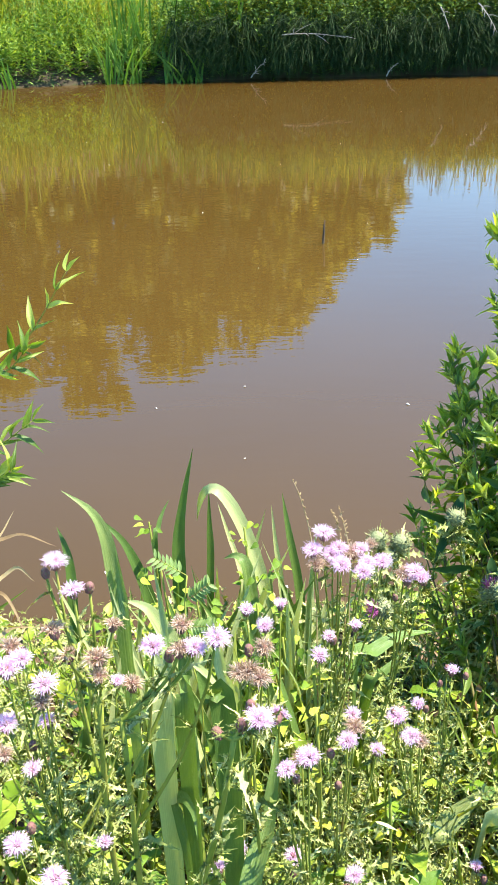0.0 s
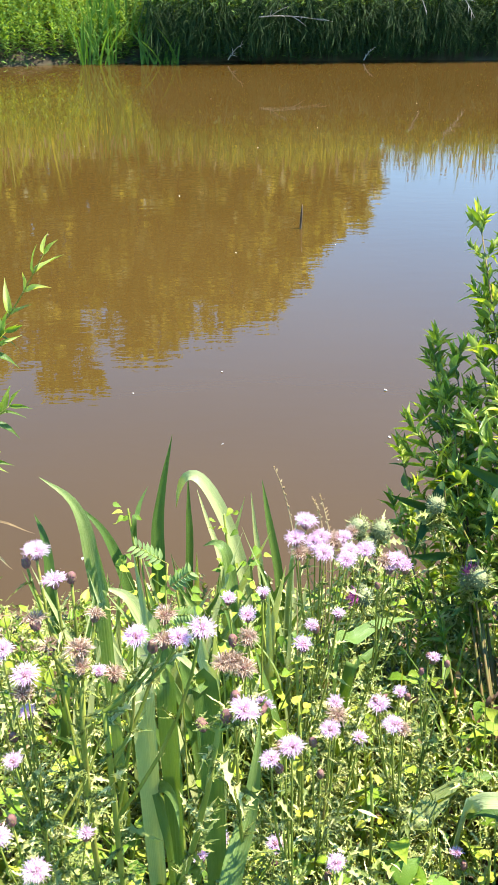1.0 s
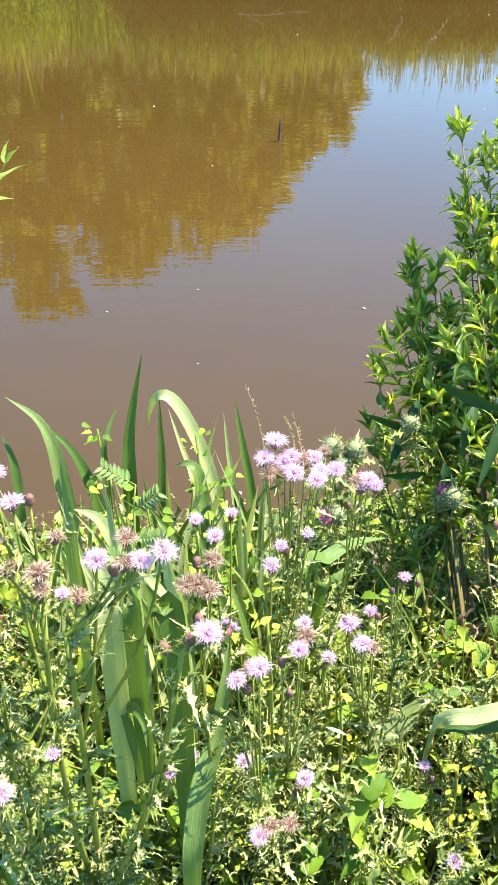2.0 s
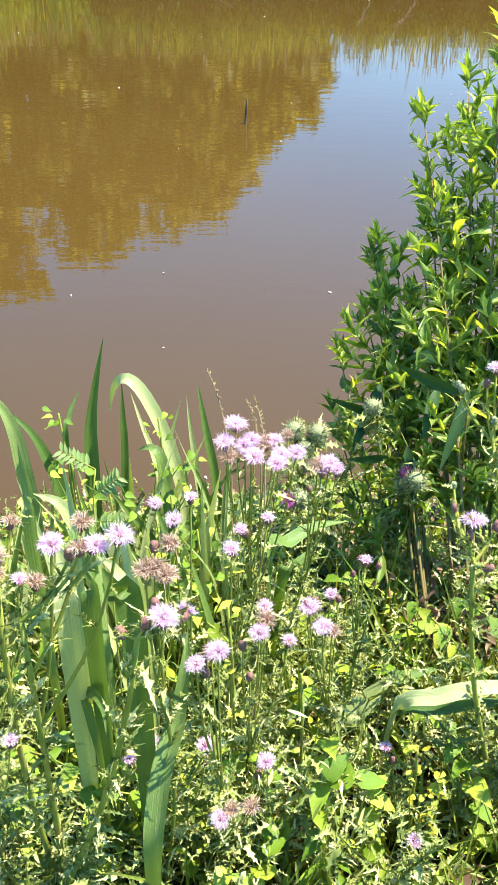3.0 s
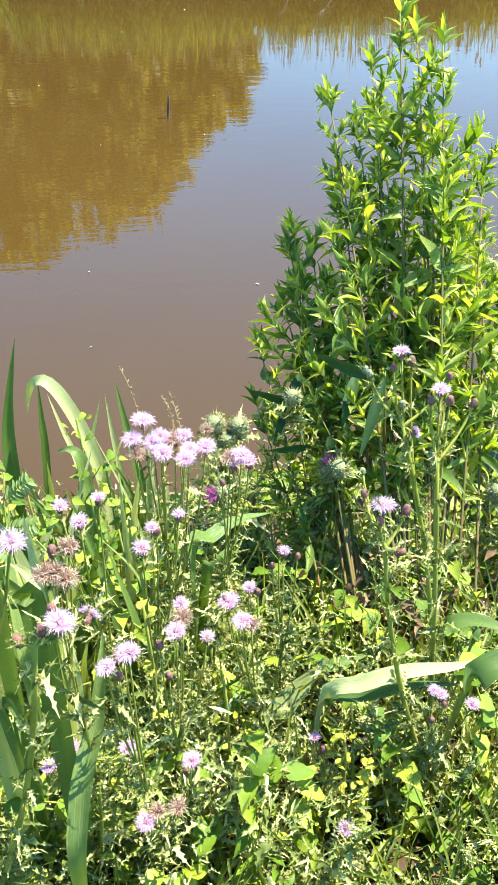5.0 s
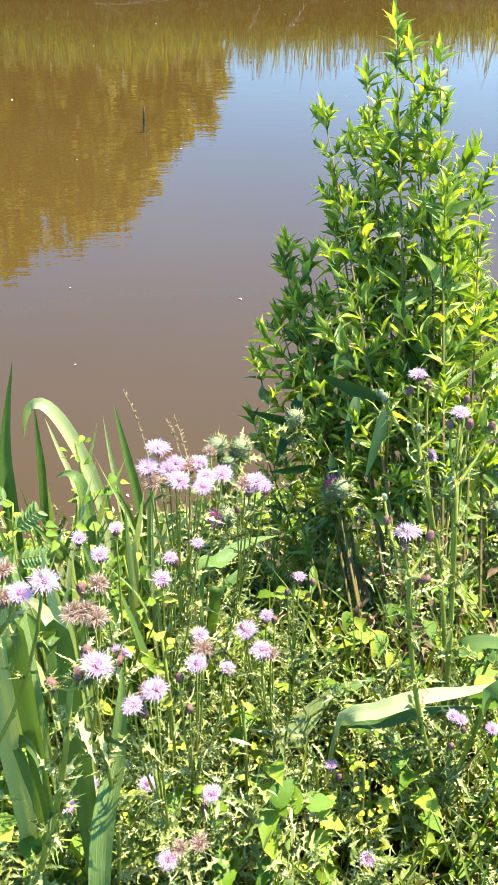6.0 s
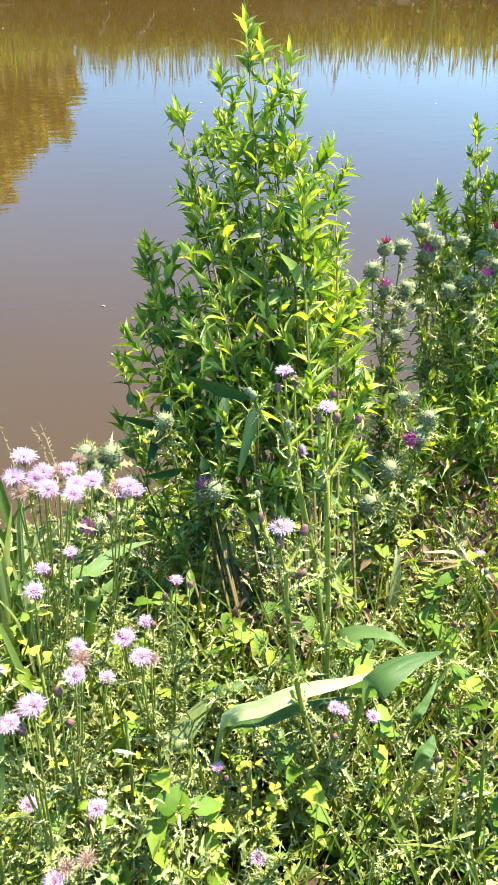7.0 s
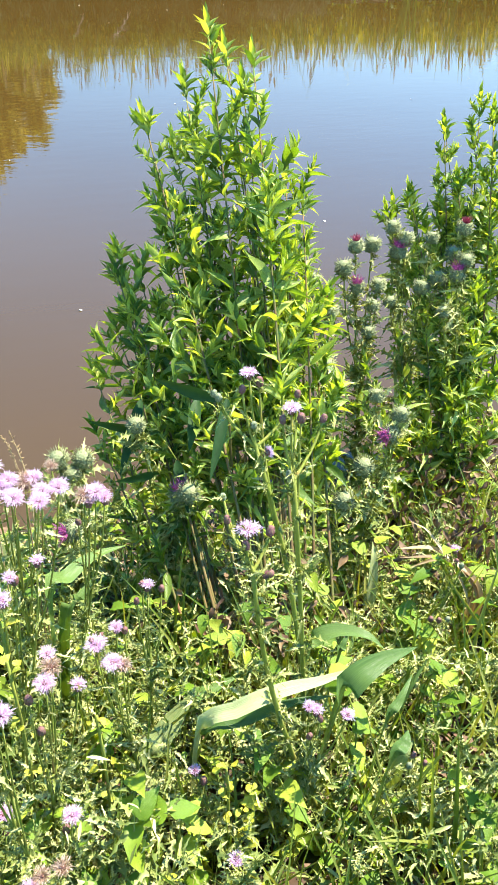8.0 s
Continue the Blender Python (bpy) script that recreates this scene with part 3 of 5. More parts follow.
def set_leaf(name, me, root, place, direction, face_up, size, width=1.0):
    """One leaf as an object of its own under the plant's root."""
    y = Vector(direction).normalized()
    x = y.cross(Vector(face_up))
    x = x.normalized() if x.length > 1e-6 else Vector((1, 0, 0))
    z = x.cross(y)
    m = Matrix((x * size * width, y * size, z * size)).transposed().to_4x4()
    m.translation = Vector(place) - root.location
    ob = new(name, me)
    ob.parent = root
    ob.matrix_basis = m
    return ob


def set_head(kind, root, place, direction, rnd):
    """A flower head: bud, bloom or withered head of a creeping thistle, or the spiny globe of a spear thistle."""
    d = Vector(direction).normalized()
    globe = kind in "NPQR"
    base = rnd.choice(GLOBE) if globe else BULB_GREEN if kind == "G" else rnd.choice(BULB)
    size = rnd.uniform(0.85, 1.15) * (1.05 if globe else 0.82 if kind in "UG" else 0.88)
    head = new("flower_head", base)
    head.parent = root
    q = d.to_track_quat("Z", "Y").to_matrix().to_4x4()
    high = 0.027 if globe else 0.015
    head.matrix_basis = Matrix.Translation(Vector(place) - root.location - d * high * size * 0.6) @ q @ pose(0, 0, 0, 0, 0, rnd.uniform(0, 360)) @ Matrix.Scale(size, 4)
    me = {"B": rnd.choice(PINK), "S": rnd.choice(PINK_SMALL), "W": rnd.choice(WITHER), "P": PURPLE, "Q": PURPLE, "R": RED}.get(kind)
    if me:
        f = new("floret_tuft", me)
        f.parent = head
        f.matrix_basis = Matrix.Translation((0, 0, high * 0.86))
    return head


def thistle(root_xy, fork, heads, seed, spear=False, name="creeping_thistle"):
    """A thistle: an upright stem to a fork, a branch to each head, jagged leaves along all of them."""
    rnd = random.Random(seed)
    root = new(name)
    root.location = (*root_xy, float(ground_z(*root_xy)) - 0.01)
    foot, fork = root.location.copy(), Vector(fork)
    thick = 0.0042 if spear else 0.0038 if fork[2] > 0.84 else 0.0025
    bow = foot.lerp(fork, 0.5) + Vector((rnd.uniform(-0.05, 0.05), rnd.uniform(-0.03, 0.03), 0))
    axis = bezier(foot, bow, fork, 9)
    pieces = [tube([q - foot for q in axis], [thick * (1.2 - 0.5 * i / 8) for i in range(9)], 7)]
    spots = [(axis[i], axis[i + 1], 1.0) for i in range(1, 8)] * (6 if spear else 5)
    for kind, *place in heads:
        place = Vector(place)
        reach = (place - fork).length
        start = axis[-1] if place.z - fork.z < 0.25 * reach + 0.05 else axis[max(5, 8 - int(rnd.random() * 3))]
        ctrl = start.lerp(place, 0.55) + Vector((0, 0, -0.12 * reach)) + Vector((place.x - start.x, place.y - start.y, 0)) * 0.25
        arm = bezier(start, ctrl, place, 6)
        mesh_object("branch", *tube([q - foot for q in arm], [thick * (0.62 - 0.25 * i / 5) for i in range(6)], 5), M_STEM, root)
        d = (arm[-1] - arm[-2]).normalized() + Vector((0, 0, 0.5))
        if kind == "Q":
            d = Vector((-1, -0.2, 0.1))
        set_head(kind, root, place, d + Vector((rnd.uniform(-0.3, 0.3), rnd.uniform(-0.35, 0.2), 0.2)), rnd)
        spots += [(arm[i], arm[i + 1], 0.5) for i in range(1, 5)] * (3 if spear else 1)
        if kind in "NPR":
            spots += [(arm[4], arm[5], 0.5)] * 3
    mesh_object("stem", *joined(pieces), M_STEM, root)
    turn = rnd.uniform(0, 6)
    for a, b, scale in spots:
        turn += 2.4
        d = (b - a).normalized()
        out = Vector((math.cos(turn), math.sin(turn), rnd.uniform(0.1, 0.7)))
        size = rnd.uniform(0.035, 0.075) * (scale if scale == 1.0 else 0.6) * (1.25 if spear else 0.6)
        set_leaf("leaf_tuft", rnd.choice(SPINY_MESH), root, a.lerp(b, rnd.random()), out + d * 0.3, (rnd.uniform(-0.4, 0.4), rnd.uniform(-0.4, 0.4), 1), size, rnd.uniform(0.8, 1.2))
    return root


CREEPING = [
    ((-0.106, 0.859), (-0.116, 0.804, 0.933), [("B", -0.157, 0.865, 1.043), ("B", -0.137, 0.839, 1.028), ("U", -0.169, 0.870, 1.029), ("W", -0.105, 0.847, 0.980), ("W", -0.114, 0.802, 0.977), ("W", -0.158, 0.829, 0.989), ("W", -0.147, 0.823, 0.963), ("W", -0.113, 0.792, 0.965), ("U", -0.122, 0.844, 1.030)]),
    ((-0.120, 0.880), (-0.091, 0.768, 0.935), [("B", -0.001, 0.776, 1.020), ("B", -0.059, 0.784, 1.006), ("W", -0.034, 0.776, 1.008), ("W", -0.034, 0.805, 1.012), ("B", -0.021, 0.778, 1.009), ("U", -0.045, 0.789, 0.993)]),
    ((-0.152, 0.846), (-0.173, 0.811, 0.768), [("B", -0.182, 0.793, 0.987), ("W", -0.199, 0.820, 0.978), ("B", -0.165, 0.795, 0.953), ("W", -0.169, 0.791, 0.935), ("B", -0.195, 0.784, 0.982)]),
    ((-0.162, 0.852), (0.013, 0.719, 0.958), [("B", 0.035, 0.715, 0.983), ("S", 0.053, 0.774, 0.929), ("U", 0.028, 0.739, 0.978), ("U", -0.002, 0.730, 0.956), ("U", 0.020, 0.721, 0.974)]),
    ((-0.001, 0.867), (0.022, 0.822, 0.781), [("W", 0.026, 0.802, 0.958), ("W", 0.036, 0.798, 0.953), ("W", 0.018, 0.801, 0.957), ("W", 0.041, 0.816, 0.974), ("U", 0.027, 0.816, 0.974)]),
    ((0.044, 1.034), (0.044, 0.990, 0.720), [("S", 0.023, 0.980, 0.889), ("S", 0.044, 0.945, 0.894), ("S", 0.063, 0.999, 0.881)]),
    ((0.125, 1.159), (0.140, 1.100, 0.716), [("B", 0.120, 1.098, 0.912), ("B", 0.106, 1.083, 0.897), ("B", 0.139, 1.090, 0.895), ("B", 0.140, 1.062, 0.890), ("B", 0.165, 1.047, 0.890), ("W", 0.157, 1.094, 0.886), ("B", 0.172, 1.069, 0.888), ("B", 0.192, 1.075, 0.884), ("B", 0.168, 1.095, 0.889), ("W", 0.110, 1.072, 0.883), ("B", 0.131, 1.086, 0.888)]),
    ((0.211, 1.177), (0.225, 1.119, 0.669), [("B", 0.239, 1.102, 0.847), ("S", 0.248, 1.096, 0.840), ("W", 0.225, 1.103, 0.844), ("U", 0.213, 1.088, 0.821), ("S", 0.229, 1.097, 0.838)]),
    ((0.126, 1.044), (0.126, 0.999, 0.684), [("S", 0.107, 0.959, 0.837), ("S", 0.120, 0.988, 0.841), ("S", 0.151, 0.993, 0.852), ("U", 0.125, 0.994, 0.833)]),
    ((0.141, 0.973), (0.141, 0.938, 0.583), [("B", 0.137, 0.914, 0.749), ("W", 0.146, 0.931, 0.753), ("S", 0.146, 0.948, 0.756), ("S", 0.173, 0.924, 0.723), ("U", 0.126, 0.900, 0.695), ("U", 0.118, 0.920, 0.726)]),
    ((0.075, 0.868), (0.075, 0.832, 0.662), [("B", 0.085, 0.815, 0.831), ("B", 0.063, 0.807, 0.822), ("W", 0.079, 0.828, 0.815), ("U", 0.073, 0.821, 0.795)]),
    ((0.252, 1.037), (0.230, 1.000, 0.588), [("B", 0.219, 0.958, 0.708), ("W", 0.230, 0.953, 0.705), ("B", 0.207, 0.990, 0.709), ("S", 0.235, 1.004, 0.715), ("U", 0.217, 1.003, 0.709), ("U", 0.246, 1.007, 0.707), ("U", 0.203, 0.995, 0.713)]),
    ((0.308, 1.110), (0.293, 1.073, 0.584), [("S", 0.289, 1.062, 0.717), ("U", 0.306, 1.056, 0.715), ("U", 0.283, 1.066, 0.720), ("U", 0.273, 1.055, 0.704)]),
    ((-0.147, 0.876), (-0.162, 0.833, 0.711), [("S", -0.174, 0.815, 0.887), ("S", -0.183, 0.774, 0.866), ("U", -0.191, 0.811, 0.861), ("B", -0.205, 0.786, 0.913), ("W", -0.205, 0.766, 0.894), ("S", -0.113, 0.878, 0.879), ("W", -0.099, 0.885, 0.868)]),
    ((-0.171, 0.814), (-0.171, 0.774, 0.613), [("S", -0.131, 0.800, 0.727), ("B", -0.196, 0.728, 0.816), ("B", -0.164, 0.721, 0.776), ("U", -0.193, 0.767, 0.795)]),
    ((0.034, 0.924), (0.034, 0.882, 0.504), [("S", -0.015, 0.848, 0.623), ("S", 0.008, 0.874, 0.617), ("S", 0.072, 0.868, 0.613), ("U", 0.072, 0.867, 0.587)]),
    ((0.109, 0.910), (0.109, 0.870, 0.461), [("B", 0.146, 0.873, 0.569), ("S", 0.075, 0.894, 0.568), ("U", 0.139, 0.887, 0.529), ("W", 0.125, 0.826, 0.549), ("B", 0.086, 0.802, 0.567), ("W", 0.100, 0.809, 0.572), ("U", 0.087, 0.860, 0.569)]),
    ((0.183, 0.997), (0.183, 0.956, 0.382), [("B", 0.251, 0.966, 0.428), ("U", 0.192, 0.932, 0.445), ("U", 0.184, 0.921, 0.437), ("U", 0.058, 0.911, 0.481), ("U", 0.232, 0.955, 0.430)]),
    ((0.355, 0.964), (0.333, 0.921, 0.410), [("S", 0.318, 0.948, 0.480), ("S", 0.330, 0.823, 0.464), ("U", 0.328, 0.942, 0.466)]),
    ((0.532, 1.049), (0.436, 1.083, 0.887), [("B", 0.435, 1.115, 0.972), ("U", 0.425, 1.110, 0.957), ("U", 0.449, 1.115, 0.961), ("G", 0.398, 1.136, 0.942), ("G", 0.402, 1.132, 0.938), ("G", 0.435, 1.092, 0.916), ("U", 0.497, 1.105, 0.941), ("S", 0.450, 1.083, 0.876)]),
    ((0.531, 1.038), (0.458, 1.014, 0.881), [("B", 0.462, 1.044, 0.960), ("U", 0.451, 1.043, 0.950), ("U", 0.471, 1.035, 0.953), ("U", 0.510, 1.054, 0.934), ("G", 0.455, 1.021, 0.888), ("U", 0.486, 1.082, 0.956)]),
    ((0.535, 0.960), (0.370, 0.913, 0.847), [("B", 0.368, 0.927, 0.892), ("U", 0.397, 0.934, 0.882), ("G", 0.358, 0.983, 0.903), ("U", 0.355, 0.959, 0.889), ("U", 0.363, 0.920, 0.881), ("U", 0.386, 0.905, 0.846)]),
    ((0.454, 0.959), (0.468, 0.923, 0.479), [("S", 0.472, 0.918, 0.575), ("S", 0.464, 0.925, 0.577), ("S", 0.502, 0.892, 0.584), ("U", 0.456, 0.900, 0.555), ("U", 0.474, 0.910, 0.570)]),
    ((0.862, 1.231), (0.848, 1.198, 0.379), [("S", 0.876, 1.225, 0.491), ("U", 0.868, 1.236, 0.496), ("U", 0.874, 1.213, 0.478), ("U", 0.787, 1.137, 0.438), ("G", 0.811, 1.124, 0.443), ("U", 0.798, 1.129, 0.439), ("G", 0.880, 1.204, 0.475)]),
    ((0.611, 0.911), (0.611, 0.876, 0.409), [("U", 0.607, 0.879, 0.481), ("U", 0.617, 0.865, 0.477), ("G", 0.598, 0.872, 0.472), ("G", 0.624, 0.830, 0.460)]),
]
for k, (root_xy, fork, heads) in enumerate(CREEPING):
    blooms = sum(h[0] in "BS" for h in heads)
    dead = sum(h[0] == "W" for h in heads)
    words = "creeping thistle with pink blooms and brown withered heads" if dead and blooms else "creeping thistle with brown withered flower heads" if dead else "creeping thistle with lilac-pink blooms and purplish buds" if blooms else "creeping thistle in closed brown bud"
    tagged(thistle(root_xy, fork, heads, 100 + k), words, "thistle", "creeping thistles on the bank")

SPEAR = [
    ((0.998, 1.816), (1.011, 1.880, 0.462), [("R", 1.019, 1.972, 0.739), ("N", 1.065, 1.981, 0.736), ("N", 0.969, 1.925, 0.713), ("P", 1.000, 1.911, 0.669), ("N", 1.055, 1.915, 0.665), ("N", 1.003, 1.843, 0.591), ("N", 1.016, 1.864, 0.644)]),
    ((1.136, 1.824), (1.136, 1.890, 0.493), [("N", 1.116, 1.990, 0.769), ("N", 1.141, 1.966, 0.748), ("N", 1.138, 1.867, 0.672), ("N", 1.171, 1.856, 0.694), ("N", 1.075, 1.888, 0.634), ("P", 1.124, 1.963, 0.718), ("N", 1.191, 1.937, 0.756)]),
    ((1.245, 1.729), (1.213, 1.794, 0.513), [("N", 1.202, 1.861, 0.747), ("R", 1.225, 1.869, 0.801), ("P", 1.192, 1.814, 0.717), ("N", 1.210, 1.816, 0.748), ("N", 1.148, 1.782, 0.649)]),
    ((0.918, 1.793), (0.906, 1.823, 0.397), [("R", 0.904, 1.871, 0.659), ("N", 0.926, 1.985, 0.664), ("N", 0.913, 1.858, 0.644), ("G", 0.877, 1.728, 0.502), ("N", 0.871, 1.771, 0.564)]),
    ((0.853, 1.450), (0.835, 1.450, 0.423), [("Q", 0.853, 1.451, 0.592), ("N", 0.877, 1.461, 0.627), ("N", 0.793, 1.428, 0.550), ("N", 0.743, 1.394, 0.507), ("N", 0.851, 1.515, 0.641)]),
    ((0.279, 1.508), (0.279, 1.475, 0.474), [("Q", 0.244, 1.368, 0.579), ("N", 0.249, 1.479, 0.642), ("N", 0.289, 1.479, 0.635), ("N", 0.267, 1.469, 0.615), ("N", 0.391, 1.521, 0.658), ("W", 0.231, 1.434, 0.662)]),
    ((0.436, 1.516), (0.436, 1.482, 0.449), [("N", 0.458, 1.431, 0.562), ("P", 0.449, 1.449, 0.546), ("G", 0.401, 1.519, 0.658)]),
]
for k, (root_xy, fork, heads) in enumerate(SPEAR):
    tagged(thistle(root_xy, fork, heads, 300 + k, True, "spear_thistle"), "grey-green spear thistle with spiny globes and purple tufts", "thistle", "spear thistles by the water")


# ---- willowherb ----
def shoot_mesh(seed, pairs):
    """A side shoot along +y: a thin bowed stalk with spaced pairs of leaves and a loose sheaf at its tip."""
    r = np.random.default_rng(seed)
    bow = 0.16 if pairs else 0.05
    line = [(0, s, bow * s * (s - 1)) for s in (0, 0.25, 0.5, 0.75, 0.95)]
    thick = 0.012 if pairs else 0.022
    pieces = [tube(line, [thick, thick, thick * 0.85, thick * 0.7, thick * 0.4], 4)]
    spots = []
    for k in range(pairs):
        s, a = 0.25 + 0.5 * k / pairs, k * 1.57 + r.uniform(-0.3, 0.3)
        spots += [(s, a, 0.95, 0.4), (s, a + math.pi, 0.95, 0.4), (s, a + 0.4, 0.5, 0.24), (s, a + math.pi - 0.4, 0.5, 0.24)]
    size = 0.36 if pairs else 0.62
    for k in range(12):
        spots.append((0.66 + 0.025 * k if pairs else 0.25 + 0.055 * k, k * 2.4, 0.75 - 0.055 * k, size * (1.05 - 0.045 * k)))
    for s, a, out, ln in spots:
        out *= r.uniform(0.7, 1.3)
        d = np.array([[math.cos(a) * out, 1.0, math.sin(a) * out]])
        up = np.array([[-math.cos(a) + r.uniform(-0.5, 0.5), 0.7, -math.sin(a) + r.uniform(-0.5, 0.5)]])
        turn = aim(d, up)[0]
        shape = SOFT_SET[int(r.integers(0, 6))]
        v = shape[0] * (r.uniform(0.9, 1.35), 1, r.uniform(0.7, 1.3)) * ln * r.uniform(0.7, 1.15)
        pieces.append(([tuple(turn @ q + (0, s, bow * s * (s - 1))) for q in v], shape[1]))
    return shape_mesh("side_shoot", joined(pieces), M_HERB)


SHOOT_MESH = [shoot_mesh(k, 0) for k in range(4)]
BRANCH_MESH = [shoot_mesh(k + 10, 2 + k % 2) for k in range(5)]


def willowherb(foot_xy, tip, seed, low=0.15, leafy=1.0, bushy=0.6):
    """One tall stem with pairs of lance leaves and leafy side branches in their axils."""
    rnd = random.Random(seed)
    root = new("willowherb")
    root.location = (*foot_xy, float(ground_z(*foot_xy)) - 0.01)
    foot, tip = root.location.copy(), Vector(tip) - Vector((0, 0, 0.045))
    height = (tip - foot).length
    bow = foot.lerp(tip, 0.55) + Vector((foot.x - tip.x, foot.y - tip.y, 0)) * 0.12
    axis = bezier(foot, bow, tip, 12)
    mesh_object("stem", *tube([q - foot for q in axis], [0.0036 - 0.0024 * i / 11 for i in range(12)], 6), M_REDSTEM, root)
    nodes = max(5, int(height * (1 - low) / 0.058))
    turn = rnd.uniform(0, 6)
    for k in range(nodes + 1):
        s = low + (1 - low) * min(1, max(0, (k + rnd.uniform(-0.25, 0.25)) / nodes)) ** 0.9
        i = min(int(s * 11), 10)
        q = axis[i].lerp(axis[i + 1], s * 11 - i)
        d = (axis[i + 1] - axis[i]).normalized()
        turn += math.pi / 2 + rnd.uniform(-0.4, 0.4)
        top = max(0.0, (s - 0.7) / 0.3)
        for side in (0, math.pi):
            a = turn + side + rnd.uniform(-0.25, 0.25)
            away = Vector((math.cos(a), math.sin(a), 0))
            if rnd.random() < leafy:
                out = away * (0.9 - 0.35 * top) + d * (0.6 + 0.8 * top) + Vector((0, 0, rnd.uniform(-0.6, 0.45)))
                size = rnd.uniform(0.04, 0.082) * (1 - 0.4 * top)
                set_leaf("leaf", rnd.choice(LANCE_MESH), root, q, out, d * 0.8 - out * 0.2 + Vector((rnd.uniform(-0.8, 0.8), rnd.uniform(-0.8, 0.6), 0.4)), size, rnd.uniform(0.9, 1.3))
            if rnd.random() < bushy:
                o = away * rnd.uniform(0.35, 0.85) + d
                long = rnd.random() < 0.5 * (1 - top)
                size = rnd.uniform(0.1, 0.16) if long else rnd.uniform(0.05, 0.085)
                set_leaf("side_shoot", rnd.choice(BRANCH_MESH if long else SHOOT_MESH), root, q, o, d - o * 0.3, size * (1 - 0.3 * top))["kind"] = "stuff"
    set_leaf("shoot_tip", SHOOT_MESH[0], root, axis[-1], axis[-1] - axis[-2], (0, -1, 0.2), 0.065)["kind"] = "stuff"
    return root


HERB_TIPS = [
    [(0.639, 1.895, 1.231), (0.610, 1.940, 1.132), (0.695, 1.810, 1.194), (0.524, 1.899, 1.079), (0.586, 1.920, 1.025), (0.765, 1.715, 0.971), (0.760, 1.787, 0.989), (0.462, 1.887, 0.835), (0.370, 1.711, 0.673), (0.366, 1.703, 0.548), (0.808, 1.766, 0.848), (0.757, 1.654, 0.822), (0.647, 1.861, 1.075), (0.542, 1.857, 0.946), (0.459, 1.743, 0.776), (0.697, 1.862, 1.143), (0.684, 1.923, 1.189), (0.448, 1.850, 0.816), (0.432, 1.800, 0.717), (0.475, 1.800, 0.663), (0.496, 1.750, 0.611), (0.536, 1.820, 0.745), (0.788, 1.750, 0.812), (0.757, 1.700, 0.681), (0.491, 1.840, 0.806), (0.586, 1.860, 0.875), (0.632, 1.860, 0.956), (0.532, 1.800, 0.829), (0.677, 1.800, 1.001), (0.725, 1.780, 0.916), (0.590, 1.760, 0.828), (0.670, 1.740, 0.844), (0.444, 1.780, 0.751), (0.614, 1.900, 1.054)],
    [(1.456, 2.223, 0.984), (1.420, 2.299, 0.905), (1.451, 2.149, 0.976), (1.372, 2.221, 0.795), (1.304, 2.302, 0.707), (1.283, 2.191, 0.776), (1.442, 2.183, 0.816), (1.519, 2.215, 0.858), (1.380, 2.100, 0.705), (1.473, 2.113, 0.691), (1.546, 2.228, 0.965), (1.504, 2.099, 0.946), (1.353, 2.200, 0.932), (1.294, 2.200, 0.760), (1.258, 2.250, 0.708), (1.385, 2.150, 0.815), (1.351, 2.150, 0.701), (1.387, 2.100, 0.673), (1.298, 2.150, 0.599), (1.378, 2.050, 0.495), (1.321, 2.100, 0.428), (1.345, 2.000, 0.361), (1.266, 2.050, 0.309), (1.388, 1.950, 0.264), (1.307, 1.950, 0.205)],
    [(0.999, 1.800, 0.538), (1.101, 1.850, 0.555), (1.159, 1.850, 0.604), (1.209, 1.850, 0.654), (1.279, 1.850, 0.673), (1.080, 1.750, 0.481), (1.180, 1.780, 0.506), (1.248, 1.780, 0.540), (1.001, 1.700, 0.451), (1.271, 1.720, 0.465), (1.095, 1.680, 0.416), (1.186, 1.680, 0.429)],
]
rnd = random.Random(8)
HERB_FEET = [((0.56, 1.22), 0.13, 0.08), ((1.42, 2.0), 0.2, 0.08), ((1.12, 1.66), 0.22, 0.05)]
for k, (tips, ((fx, fy), wide, deep)) in enumerate(zip(HERB_TIPS, HERB_FEET)):
    mid = sum(t[0] for t in tips) / len(tips)
    for j, tip in enumerate(tips):
        foot = (fx + np.clip((tip[0] - mid) * 0.45, -wide, wide) + rnd.uniform(-0.02, 0.02), fy + rnd.uniform(-deep, deep))
        tagged(willowherb(foot, tip, 500 + 40 * k + j, (0.44 if k == 0 else 0.25) if tip[2] < 0.95 else 0.36, 1.0, 0.6), "tall bright green willowherb stem with paired lance leaves at the water", "willowherb", "willowherb clump at the water's edge" if k == 0 else "willowherb farther along the bank")


# ---- iris ----
def smooth_line(points, count):
    """A smooth line through the points."""
    pts = [Vector(q) for q in points]
    pts = [pts[0] * 2 - pts[1]] + pts + [pts[-1] * 2 - pts[-2]]
    line = []
    for k in range(count):
        u = k / (count - 1) * (len(pts) - 3)
        i = min(int(u), len(pts) - 4)
        t, (a, b, c, d) = u - i, pts[i : i + 4]
        line.append(0.5 * (b * 2 + (c - a) * t + (a * 2 - b * 5 + c * 4 - d) * t * t + (b * 3 - a - c * 3 + d) * t ** 3))
    return line


